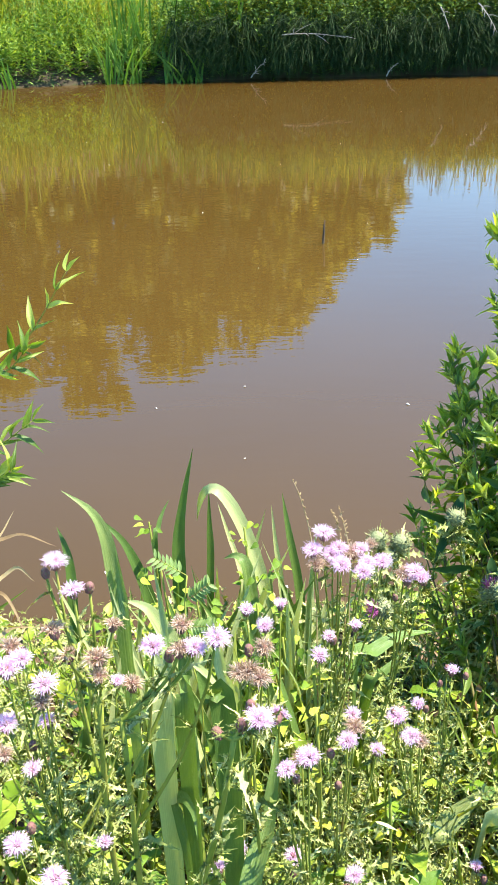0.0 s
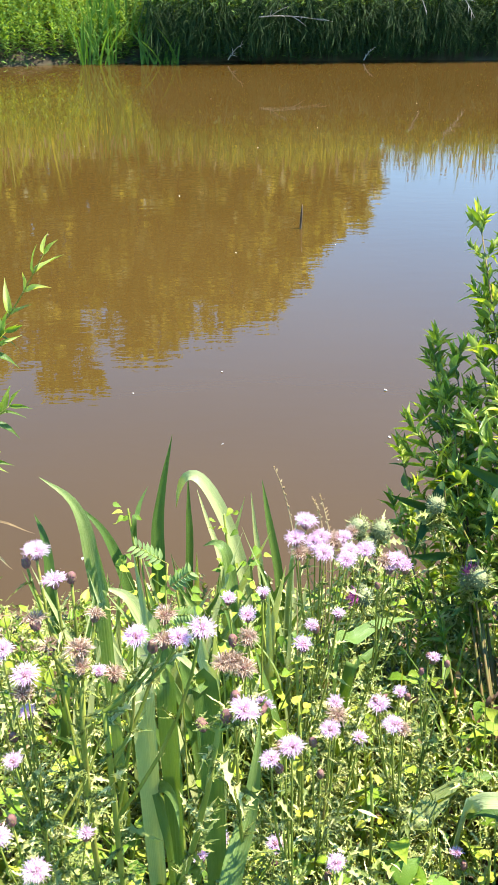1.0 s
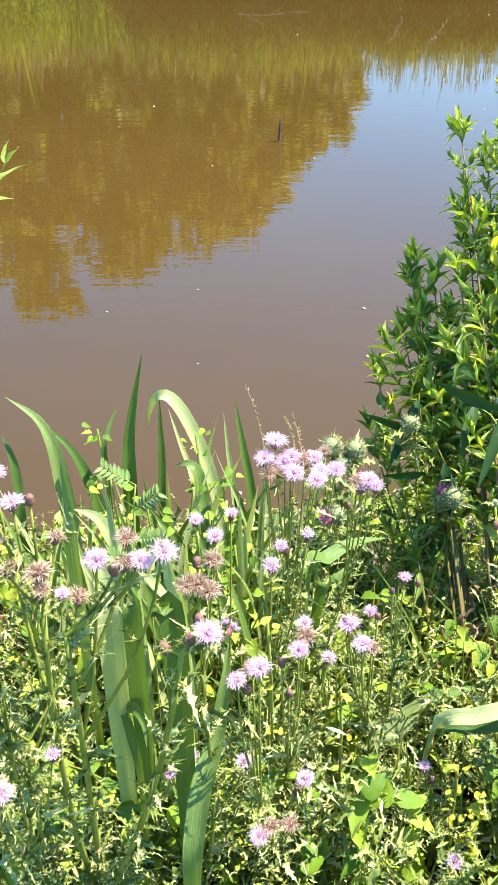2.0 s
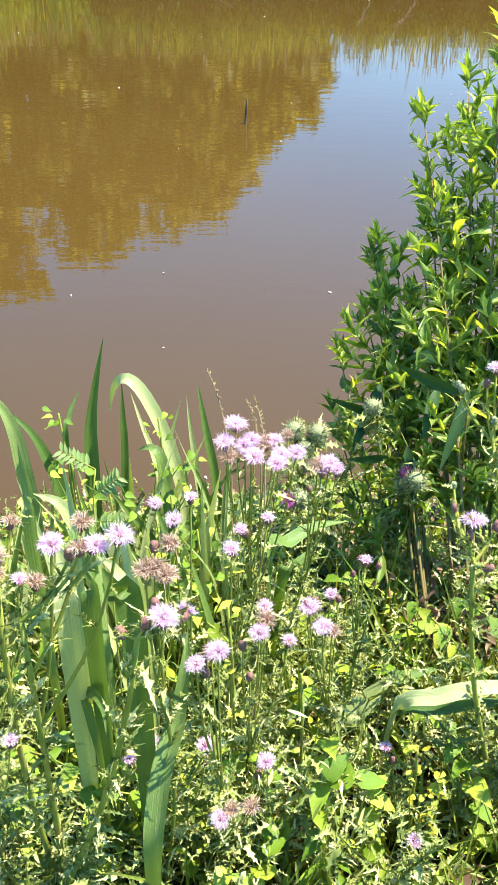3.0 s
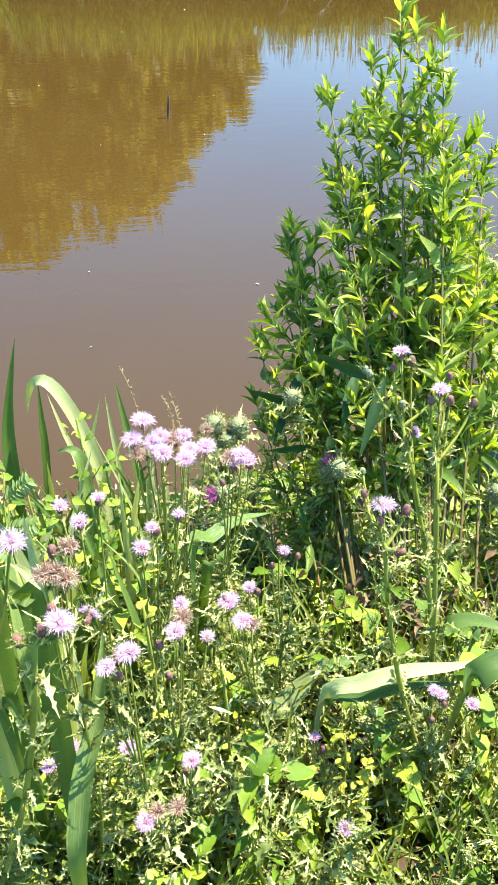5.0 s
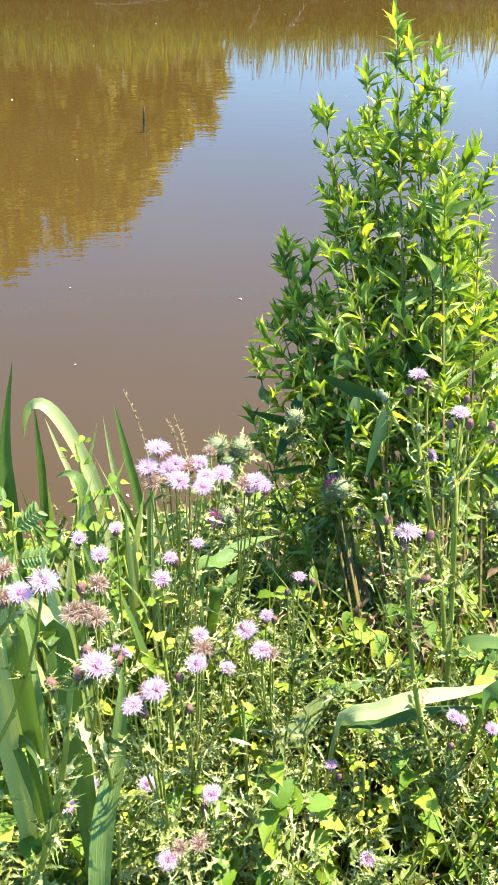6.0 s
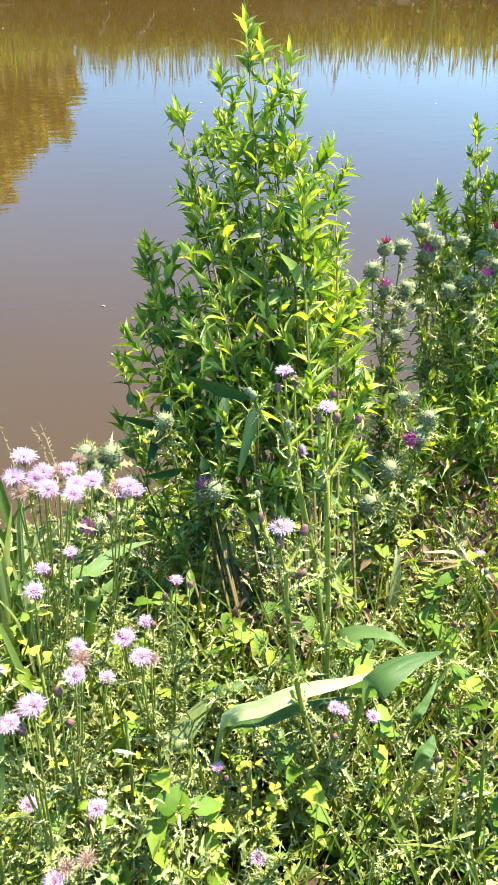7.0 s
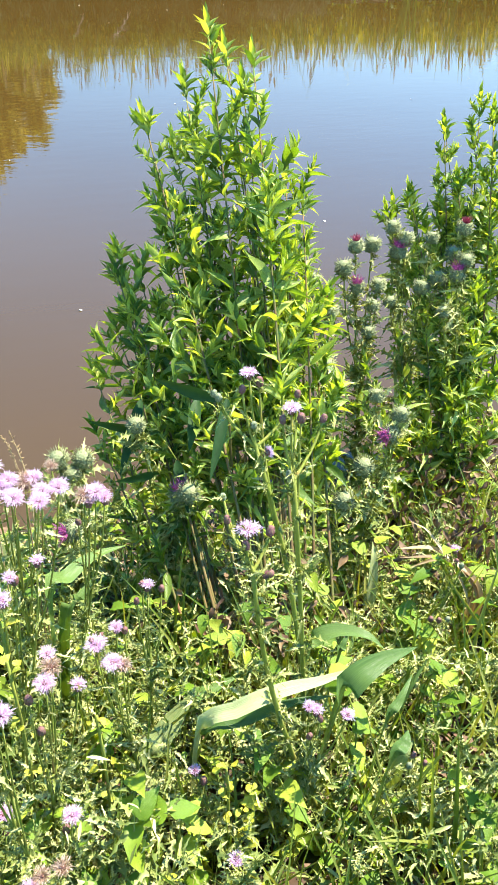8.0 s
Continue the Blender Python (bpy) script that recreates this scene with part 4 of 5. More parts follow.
def willow_sprig(points, seed):
    """A slender twig that leans out over the water, with narrow leaves set singly and swept up along it."""
    rnd = random.Random(seed)
    root = new("willow_sprig")
    top = [Vector(q) for q in points]
    x, y = top[0].x - 0.12, top[0].y + 0.05
    root.location = (x, y, float(ground_z(x, y)) - 0.02)
    path = smooth_line([root.location.copy(), root.location.lerp(top[0], 0.55) + Vector((-0.03, 0, 0))] + top, 26)
    mesh_object("twig", *tube([q - root.location for q in path], [0.0032 - 0.0001 * i for i in range(26)], 6), M_STEM, root)
    for k, i in enumerate(range(9, 26, 2)):
        d = (path[min(i + 1, 25)] - path[i - 1]).normalized()
        for g in (-1, 1):
            side = d.cross(Vector((0, -1, 0.2))).normalized() * g
            out = d + side * rnd.uniform(0.3, 1.1) + Vector((0, rnd.uniform(-0.25, 0.25), rnd.uniform(0.0, 0.5)))
            size = rnd.uniform(0.04, 0.066) * (0.75 if i > 23 else 1.0)
            set_leaf("leaf", rnd.choice(LANCE_MESH), root, path[i], out, (rnd.uniform(-1, 1), rnd.uniform(-1, 0.2), rnd.uniform(0.0, 1.0)), size, rnd.uniform(0.75, 1.05))
    return tagged(root, "slender willow twig with narrow bright green leaves over the water", "willow twig", "willow twigs at the pond margin")


SPRIGS = [
    [(-0.534, 1.790, 0.743), (-0.381, 1.790, 0.919), (-0.300, 1.790, 1.039)],
    [(-0.483, 1.700, 0.845), (-0.409, 1.700, 0.883), (-0.367, 1.700, 0.927)],
    [(-0.509, 1.660, 0.688), (-0.436, 1.660, 0.747), (-0.368, 1.660, 0.798)],
    [(-0.504, 1.600, 0.687), (-0.448, 1.600, 0.709), (-0.405, 1.600, 0.726)],
]
for k, points in enumerate(SPRIGS):
    willow_sprig(points, 640 + k)



def iris_blade(points, half, seed, facing=None):
    """A sword-shaped blade: from the soil up through its points, ridged along its middle."""
    rnd = random.Random(seed)
    p0 = Vector(points[0])
    root = new("iris_blade")
    gz = float(ground_z(p0.x, p0.y + 0.04))
    root.location = (p0.x + rnd.uniform(-0.015, 0.015), p0.y + 0.04, gz - 0.01)
    line = [Vector(q) for q in points]
    path = smooth_line([root.location.copy()] + (line if p0.z > gz + 0.03 else line[1:]), 22)
    verts, faces = [], []
    reach = Vector(points[-1]) - p0
    if facing is None and seed % 3 and math.hypot(reach.x, reach.y) > 0.09:
        facing = (0.45, -0.25, 1.1)
    face = Vector(facing or (rnd.uniform(-0.9, 1.1), -0.6, rnd.uniform(0.3, 1.0)))
    count = len(path)
    for i, q in enumerate(path):
        d = (path[min(i + 1, count - 1)] - path[max(i - 1, 0)]).normalized()
        side = d.cross(face).normalized()
        up = side.cross(d)
        s = i / (count - 1)
        w = half * (0.75 + 0.35 * math.sin(math.pi * min(1, s * 1.3))) * (1 if s < 0.66 else max(0.02, 1 - ((s - 0.66) / 0.34) ** 1.7))
        q = q - root.location
        verts += [q - side * w, q - side * w * 0.45 - up * w * 0.2, q - up * w * 0.36, q + side * w * 0.45 - up * w * 0.2, q + side * w]
    for i in range(count - 1):
        for k in range(4):
            a = 5 * i + k
            faces.append((a, a + 1, a + 6, a + 5))
    ob = mesh_object("blade", verts, faces, M_IRIS, root)
    uv = ob.data.uv_layers.new(name="along")
    shift = rnd.random() * 7
    for loop in ob.data.loops:
        uv.data[loop.index].uv = (loop.vertex_index % 5 / 4 + shift, loop.vertex_index // 5 / count + shift)
    return root


IRIS = [
    ([(-0.116, 1.56, 0.217), (-0.112, 1.568, 0.386), (-0.11, 1.576, 0.516), (-0.107, 1.584, 0.588), (-0.094, 1.592, 0.669), (-0.073, 1.6, 0.765)], 0.0127),
    ([(0.072, 1.55, 0.252), (0.059, 1.56, 0.43), (0.035, 1.57, 0.549), (0.001, 1.58, 0.64), (-0.028, 1.59, 0.681), (-0.052, 1.6, 0.678), (-0.066, 1.61, 0.645), (-0.074, 1.62, 0.598)], 0.0119),
    ([(-0.056, 1.62, 0.385), (-0.052, 1.63, 0.515), (-0.052, 1.64, 0.575), (-0.051, 1.65, 0.65)], 0.0070),
    ([(-0.213, 1.5, 0.335), (-0.217, 1.51, 0.477), (-0.225, 1.52, 0.56), (-0.234, 1.53, 0.627), (-0.257, 1.54, 0.676), (-0.307, 1.55, 0.713)], 0.0133),
    ([(-0.136, 1.52, 0.329), (-0.16, 1.535, 0.455), (-0.181, 1.55, 0.53), (-0.209, 1.565, 0.591), (-0.256, 1.58, 0.639)], 0.0111),
    ([(-0.076, 1.35, 0.402), (-0.098, 1.362, 0.487), (-0.123, 1.375, 0.539), (-0.15, 1.388, 0.575), (-0.191, 1.4, 0.585)], 0.0147),
    ([(0.125, 1.55, 0.25), (0.124, 1.56, 0.386), (0.116, 1.57, 0.488), (0.103, 1.58, 0.566), (0.094, 1.59, 0.622), (0.087, 1.6, 0.668)], 0.0083),
    ([(0.091, 1.58, 0.356), (0.084, 1.593, 0.471), (0.074, 1.607, 0.555), (0.067, 1.62, 0.631)], 0.0059),
    ([(-0.303, 1.5, 0.461), (-0.302, 1.517, 0.551), (-0.309, 1.533, 0.602), (-0.324, 1.55, 0.636)], 0.0084),
    ([(-0.148, 1.55, 0.574), (-0.142, 1.567, 0.619), (-0.135, 1.583, 0.639), (-0.122, 1.6, 0.659)], 0.0042),
    ([(0.013, 1.58, 0.442), (0.004, 1.593, 0.513), (-0.016, 1.607, 0.576), (-0.034, 1.62, 0.638)], 0.0053),
    ([(0.032, 1.45, 0.466), (0.027, 1.462, 0.546), (0.019, 1.475, 0.598), (0.001, 1.488, 0.609), (-0.022, 1.5, 0.594)], 0.0102),
    ([(0.142, 1.5, 0.325), (0.143, 1.517, 0.421), (0.139, 1.533, 0.475), (0.144, 1.55, 0.522)], 0.0075),
    ([(0.147, 1.5, 0.31), (0.157, 1.525, 0.401), (0.17, 1.55, 0.475)], 0.0087),
    ([(-0.092, 1.101, 0.486), (-0.094, 1.148, 0.617), (-0.103, 1.216, 0.696), (-0.116, 1.260, 0.755)], 0.0099),
    ([(-0.052, 1.041, 0.484), (-0.062, 1.089, 0.610), (-0.070, 1.146, 0.671), (-0.065, 1.196, 0.731)], 0.0091),
    ([(0.008, 1.018, 0.554), (-0.013, 1.043, 0.674), (-0.034, 1.060, 0.722), (-0.053, 1.042, 0.763)], 0.0101),
    ([(-0.052, 0.878, 0.561), (-0.061, 0.891, 0.647), (-0.065, 0.897, 0.678), (-0.052, 0.880, 0.702), (-0.039, 0.847, 0.713), (-0.034, 0.815, 0.712)], 0.0069),
    ([(0.651, 1.158, 0.321), (0.653, 1.157, 0.376), (0.674, 1.183, 0.410)], 0.0060),
    ([(0.668, 1.024, 0.337), (0.689, 1.031, 0.407), (0.732, 1.052, 0.449)], 0.0083),
    ([(0.612, 0.925, 0.361), (0.622, 0.921, 0.415), (0.643, 0.932, 0.433)], 0.0091),
    ([(0.865, 1.652, 0.538), (0.825, 1.698, 0.616), (0.781, 1.730, 0.631), (0.722, 1.749, 0.619)], 0.0056),
    ([(1.091, 1.793, 0.243), (1.109, 1.862, 0.407), (1.112, 1.904, 0.475)], 0.0105),
    ([(0.008, 0.76, 0.537), (0.015, 0.792, 0.615), (0.025, 0.824, 0.649), (0.04, 0.856, 0.679), (0.051, 0.888, 0.729), (0.056, 0.92, 0.758)], 0.0130),
    ([(0.183, 1.2, 0.603), (0.214, 1.233, 0.608), (0.259, 1.267, 0.607), (0.318, 1.3, 0.586)], 0.0106),
    ([(0.2, 1.2, 0.554), (0.226, 1.225, 0.568), (0.258, 1.25, 0.582)], 0.0103),
    ([(0.766, 1.3, 0.21), (0.784, 1.327, 0.284), (0.799, 1.353, 0.372), (0.806, 1.38, 0.404)], 0.0086),
]
LOW_BLADES = [
    ([(0.522, 1.051, 0.530), (0.524, 1.045, 0.565), (0.556, 1.038, 0.580), (0.592, 1.016, 0.580), (0.611, 0.997, 0.565)], 0.0112),
    ([(0.513, 0.937, 0.540), (0.523, 0.927, 0.600), (0.570, 0.938, 0.615), (0.631, 0.949, 0.610)], 0.0175),
    ([(0.332, 0.977, 0.520), (0.379, 0.958, 0.570), (0.434, 0.957, 0.585), (0.497, 0.956, 0.585), (0.557, 0.970, 0.575)], 0.0105),
    ([(0.282, 1.06, 0.372), (0.308, 1.073, 0.409), (0.338, 1.087, 0.432), (0.368, 1.1, 0.456)], 0.0156),
    ([(0.332, 0.986, 0.500), (0.385, 0.961, 0.540), (0.454, 0.957, 0.555), (0.521, 0.957, 0.545)], 0.008),
    ([(0.545, 0.841, 0.530), (0.565, 0.848, 0.560), (0.579, 0.864, 0.560)], 0.009),
    ([(0.571, 0.905, 0.520), (0.591, 0.911, 0.560), (0.625, 0.940, 0.570)], 0.0065),
    ([(0.547, 1.012, 0.540), (0.554, 1.014, 0.570), (0.568, 1.028, 0.580)], 0.006),
    ([(0.357, 1.1, 0.425), (0.4, 1.13, 0.412), (0.465, 1.16, 0.393)], 0.0102),
]
for k, (points, half) in enumerate(LOW_BLADES):
    tagged(iris_blade(points, half, 780 + k, (0.25, -0.35, 1.0)), "broad pale iris blade arching low over the undergrowth", "iris leaf", "iris blades")
STAND = [
    ([(0.001, 0.836, 0.849), (-0.014, 0.850, 0.882), (-0.027, 0.859, 0.911)], 0.012, (0.25, -1.0, 0.45)),
    ([(-0.046, 0.886, 0.790), (-0.046, 0.922, 0.846), (-0.049, 0.949, 0.898)], 0.0125, (-0.7, -1.0, 0.2)),
    ([(0.004, 0.906, 0.778), (-0.007, 0.942, 0.836), (-0.016, 0.972, 0.891)], 0.0105, (-0.7, -1.0, 0.2)),
    ([(-0.072, 0.889, 0.797), (-0.073, 0.918, 0.846), (-0.081, 0.932, 0.882)], 0.0115, (0.25, -1.0, 0.45)),
    ([(-0.140, 1.095, 0.734), (-0.142, 1.124, 0.794), (-0.151, 1.151, 0.859)], 0.011, (-0.7, -1.0, 0.2)),
]
for k, (points, half, facing) in enumerate(STAND):
    tagged(iris_blade(points, half, 680 + k, facing), "long green sword-shaped iris blade standing by the water", "iris leaf", "iris blades")
for k, (points, half) in enumerate(IRIS):
    words = "long green sword-shaped iris blade standing by the water" if points[-1][2] > points[0][2] + 0.15 else "broad pale iris blade arching low over the undergrowth"
    facing = None if k > 13 else (0.3, -1.0, 0.3) if k in (0, 2, 6, 7, 12, 13) else (0.25, -0.75, 0.9)
    tagged(iris_blade(points, half, 700 + k, facing), words, "iris leaf", "iris blades")
DRY_BLADES = [
    ([(0.930, 1.217, 0.385), (0.895, 1.294, 0.429), (0.817, 1.314, 0.439)], 0.0074),
    ([(0.938, 1.213, 0.387), (0.900, 1.280, 0.419), (0.818, 1.301, 0.427)], 0.0069),
    ([(0.936, 1.206, 0.380), (0.909, 1.275, 0.421), (0.827, 1.283, 0.417)], 0.0064),
    ([(0.917, 1.209, 0.368), (0.891, 1.314, 0.446), (0.861, 1.352, 0.463)], 0.0043),
    ([(-0.437, 1.360, 0.648), (-0.357, 1.383, 0.730), (-0.277, 1.346, 0.734)], 0.0041),
    ([(-0.418, 1.320, 0.587), (-0.356, 1.352, 0.686), (-0.309, 1.309, 0.694)], 0.0036),
    ([(-0.436, 1.333, 0.612), (-0.359, 1.289, 0.689), (-0.305, 1.217, 0.659)], 0.0041),
    ([(-0.379, 1.204, 0.595), (-0.350, 1.254, 0.640), (-0.286, 1.231, 0.668)], 0.0036),
    ([(-0.454, 1.378, 0.681), (-0.395, 1.412, 0.700), (-0.365, 1.447, 0.738)], 0.0027),
]
for k, (points, half) in enumerate(DRY_BLADES):
    ob = iris_blade(points, half, 760 + k)
    ob.children[0].data.materials[0] = M_DRY
    tagged(ob, "dry straw-yellow blade bent over the water", "dry leaf", "dry blades")
rnd = random.Random(71)
for k in range(72):
    x, y = rnd.uniform(-0.27, 0.15), rnd.uniform(1.15, 1.58)
    z = float(ground_z(x, y))
    tall = rnd.uniform(0.34, 0.5)
    lean = Vector((rnd.uniform(-0.13, 0.13), rnd.uniform(-0.12, 0.1), 0))
    tagged(iris_blade([(x, y, z + 0.05), Vector((x, y, z + tall * 0.6)) + lean * 0.3, Vector((x, y, z + tall)) + lean], rnd.uniform(0.005, 0.011), 800 + k), "long green sword-shaped iris blade standing by the water", "iris leaf", "iris blades")

# ---- leafy shoots, bindweed, undergrowth ----
def shoot(seed):
    """A leafy thistle shoot with no flower."""
    rnd = random.Random(seed)
    root = new("thistle_shoot")
    tall = rnd.uniform(0.18, 0.3)
    axis = bezier((0, 0, 0), (rnd.uniform(-0.02, 0.02), 0, tall * 0.6), (rnd.uniform(-0.05, 0.05), rnd.uniform(-0.05, 0.05), tall), 7)
    mesh_object("stem", *tube(axis, [0.003 - 0.0003 * i for i in range(7)], 5), M_STEM, root)
    turn = 0
    for k in range(22):
        turn += 2.4
        s = 0.15 + 0.85 * k / 21
        i = min(int(s * 6), 5)
        out = Vector((math.cos(turn), math.sin(turn), 0.25 + 1.2 * s * s))
        set_leaf("leaf_tuft", rnd.choice(SPINY_MESH), root, axis[i].lerp(axis[i + 1], s * 6 - i), out, (rnd.uniform(-0.3, 0.3), rnd.uniform(-0.3, 0.3), 1), rnd.uniform(0.032, 0.06) * (1.1 - 0.5 * s), rnd.uniform(0.9, 1.2))
    return tagged(root, "leafy green thistle shoot without flowers", "thistle", "young thistle shoots")


def vine(seed):
    """A bindweed runner with heart-shaped leaves."""
    rnd = random.Random(seed)
    root = new("bindweed")
    axis = bezier((0, 0, 0), (rnd.uniform(-0.1, 0.1), rnd.uniform(-0.05, 0.05), 0.25), (rnd.uniform(-0.15, 0.15), rnd.uniform(-0.12, 0.05), rnd.uniform(0.2, 0.32)), 9)
    mesh_object("stem", *tube(axis, [0.0014] * 9, 5), M_STEM, root)
    for k in range(8):
        a = rnd.uniform(0, 6.3)
        q = axis[1 + k % 8]
        set_leaf("heart_leaf", HEART_MESH, root, q, (math.cos(a), math.sin(a) - 0.3, rnd.uniform(-0.4, 0.4)), (rnd.uniform(-0.5, 0.5), rnd.uniform(-0.8, 0.1), 1), rnd.uniform(0.024, 0.046), rnd.uniform(0.85, 1.05))
    return tagged(root, "bindweed runner with yellow-green heart-shaped leaves", "bindweed", "bindweed runners in the undergrowth")


def strew(makers, count, seed, x0, x1, y0, y1):
    rnd = random.Random(seed)
    for k in range(count):
        x, y = rnd.uniform(x0, x1), rnd.uniform(y0, y1)
        m = pose(x, y, float(ground_z(x, y)) - 0.01, rnd.uniform(-8, 8), rnd.uniform(-8, 8), rnd.uniform(0, 360))
        if k < len(makers):
            makers[k].matrix_basis = m
        else:
            copy_thing(makers[k % len(makers)], m)


strew([shoot(s) for s in range(900, 904)], 60, 91, -0.35, 1.15, 0.78, 1.55)
strew([vine(s) for s in range(920, 925)], 42, 92, -0.4, 1.0, 0.8, 1.4)

rng = np.random.default_rng(12)


def canopy(x, y):
    """How high the low plants stand over the soil."""
    gap = 1 - 0.75 * np.exp(-(((x + 0.06) / 0.14) ** 2 + ((y - 1.15) / 0.22) ** 2)) - 0.5 * np.exp(-(((x - 0.62) / 0.24) ** 2 + ((y - 1.12) / 0.17) ** 2)) - 0.6 * np.exp(-(((x - 0.4) / 0.15) ** 2 + ((y - 1.5) / 0.15) ** 2))
    gap = gap - 0.5 * np.exp(-(((x - 1.2) / 0.3) ** 2 + ((y - 1.7) / 0.2) ** 2)) - 0.85 * np.exp(-(((x - 0.98) / 0.26) ** 2 + ((y - 1.42) / 0.17) ** 2))
    gap = gap - 0.9 * np.exp(-(((x - 1.14) / 0.16) ** 2 + ((y - 1.42) / 0.2) ** 2))
    gap = np.maximum(gap, 0.08)
    return gap * np.interp(y, [0.5, 1.0, 1.5, 1.8, 2.05], [0.2, 0.24, 0.24, 0.14, 0.05]) * (0.75 + 0.35 * np.sin(x * 7 + 1) * np.sin(y * 9) + 0.2 * np.sin(x * 17 + y * 13))


def low_leaves(name, shapes, count, size, mat, label, category, low, high, drop=0.3, wide=1.0, clump=-9.0):
    x, y = rng.uniform(-1.3, 2.3, int(count * 1.4)), rng.uniform(0.45, 2.06, int(count * 1.4))
    inside = np.minimum(np.minimum(x + 1.3, 2.3 - x) / 0.6, (y - 0.45) / 0.22) + 0.35 * np.sin(x * 6 + 2 * np.sin(y * 5)) * np.sin(y * 7 + 1)
    grown = rng.random(len(x)) < inside
    x, y = x[grown], y[grown]
    count = len(x)
    z = ground_z(x, y) + canopy(x, y) * rng.uniform(low, high, count)
    thin = np.sin(x * 23 + 2 * np.sin(y * 17)) * np.sin(y * 27 + 1.5 * np.sin(x * 19)) + rng.normal(0, 0.35, count)
    x, y, z = x[thin > clump], y[thin > clump], z[thin > clump]
    count = len(x)
    a = rng.uniform(0, 6.3, count)
    d = np.stack([np.cos(a), np.sin(a), rng.normal(0.1, drop, count)], -1)
    u = np.stack([rng.normal(0, 0.45, count), rng.normal(-0.1, 0.45, count), np.ones(count)], -1)
    ob = leaf_cloud(name, shapes, np.stack([x, y, z], -1), d, u, rng.uniform(*size, count), mat, np.full(count, wide))
    return tagged(ob, label, category, kind="stuff")


low_leaves("thistle_undergrowth", LOW_SET, 31000, (0.014, 0.037), M_THISTLE, "tangled pale green thistle leaves covering the bank", "undergrowth", 0.05, 1.35, 0.8, 1.0, 0.02)
x, y = rng.uniform(-0.45, 1.25, 700), rng.uniform(0.6, 1.5, 700)
feet = np.stack([x, y, ground_z(x, y) - 0.01], -1)
tall = rng.uniform(0.14, 0.32, len(x)) * (0.35 + 0.65 * np.clip(canopy(x, y) / 0.2, 0, 1.2))
ob = herb_stand("thistle_tangle", feet, tall, 26, (0.018, 0.042), SPINY_SET, M_THISTLE, 0.3, 0.8, 0.25, 1.0, 0.4)
tagged(ob, "crowded young thistles with crisped pale green leaves", "undergrowth", kind="stuff")
low_leaves("leafy_undergrowth", [OVAL, HEART, LANCE], 9500, (0.016, 0.046), M_VINE, "small yellow-green leaves filling the bank", "undergrowth", 0.0, 1.0, 0.5, 1.0, -0.2)
low_leaves("leaf_litter", [SLIM, OVAL], 5000, (0.03, 0.08), M_LITTER, "brown dead leaves on the soil of the bank", "leaf litter", 0.0, 0.15, 0.2)
count = 1100
spot = rng.integers(0, 4, count)
x, y = np.array([0.56, 1.1, 0.98, 1.36])[spot] + rng.normal(0, 0.09, count), np.array([1.26, 1.62, 1.4, 1.86])[spot] + rng.normal(0, 0.05, count)
z = ground_z(x, y) + rng.uniform(0.02, 0.26, count)
a = rng.uniform(0, 6.3, count)
ob = leaf_cloud("dead_leaves", SOFT_SET, np.stack([x, y, z], -1), np.stack([np.cos(a), np.sin(a), rng.normal(-0.9, 0.5, count)], -1), np.stack([rng.normal(0, 0.6, count), rng.normal(-0.6, 0.4, count), np.ones(count)], -1), rng.uniform(0.012, 0.034, count), M_LITTER, np.full(count, 1.5))
tagged(ob, "reddish brown dead leaves hanging low on the willowherb stems", "dead leaves", kind="stuff")
count = 6000
x, y = rng.uniform(-1.1, 2.2, count), rng.uniform(0.5, 1.85, count)
d, u = upright(count, 0.45)
ob = leaf_cloud("bank_grass_near", [BLADE], np.stack([x, y, ground_z(x, y)], -1), d, u, rng.uniform(0.12, 0.32, count) * np.interp(y, [1.3, 1.85], [1.0, 0.5]), M_GRASS, rng.uniform(0.6, 1.2, count))
tagged(ob, "thin green grass growing through the bank plants", "grass", kind="stuff")
count = 42000
x, y = rng.normal(0.5, 4.5, count), rng.uniform(-4, 1.95, count)
keep = ((np.abs(x - 0.5) > 1.2) | (y < 0.52)) & (np.hypot(x, y) > 0.35)
x, y = x[keep], y[keep]
d, u = upright(len(x), 0.4)
ob = leaf_cloud("meadow_grass", [FAR_BLADE], np.stack([x, y, ground_z(x, y)], -1), d, u, rng.uniform(0.12, 0.4, len(x)), M_GRASS, rng.uniform(1.2, 2.6, len(x)))
tagged(ob, "green grass on the bank round the viewpoint", "grass", kind="stuff")


# ---- stake, reeds, dead wood, seed stalks, floating bits ----
def stake(x, y):
    """A weathered stick that stands out of the water."""
    root = new("wooden_stake")
    root.location = (x, y, 0)
    mesh_object("shaft", *tube([(-0.01, 0, -0.4), (0.0, 0, 0), (0.003, 0, 0.06), (0.005, 0.002, 0.1), (0.008, 0, 0.14)], [0.007, 0.0075, 0.007, 0.006, 0.003], 7), M_STAKE, root)
    return tagged(root, "dark weathered stick standing out of the water", "stake")


stake(0.473, 5.48)


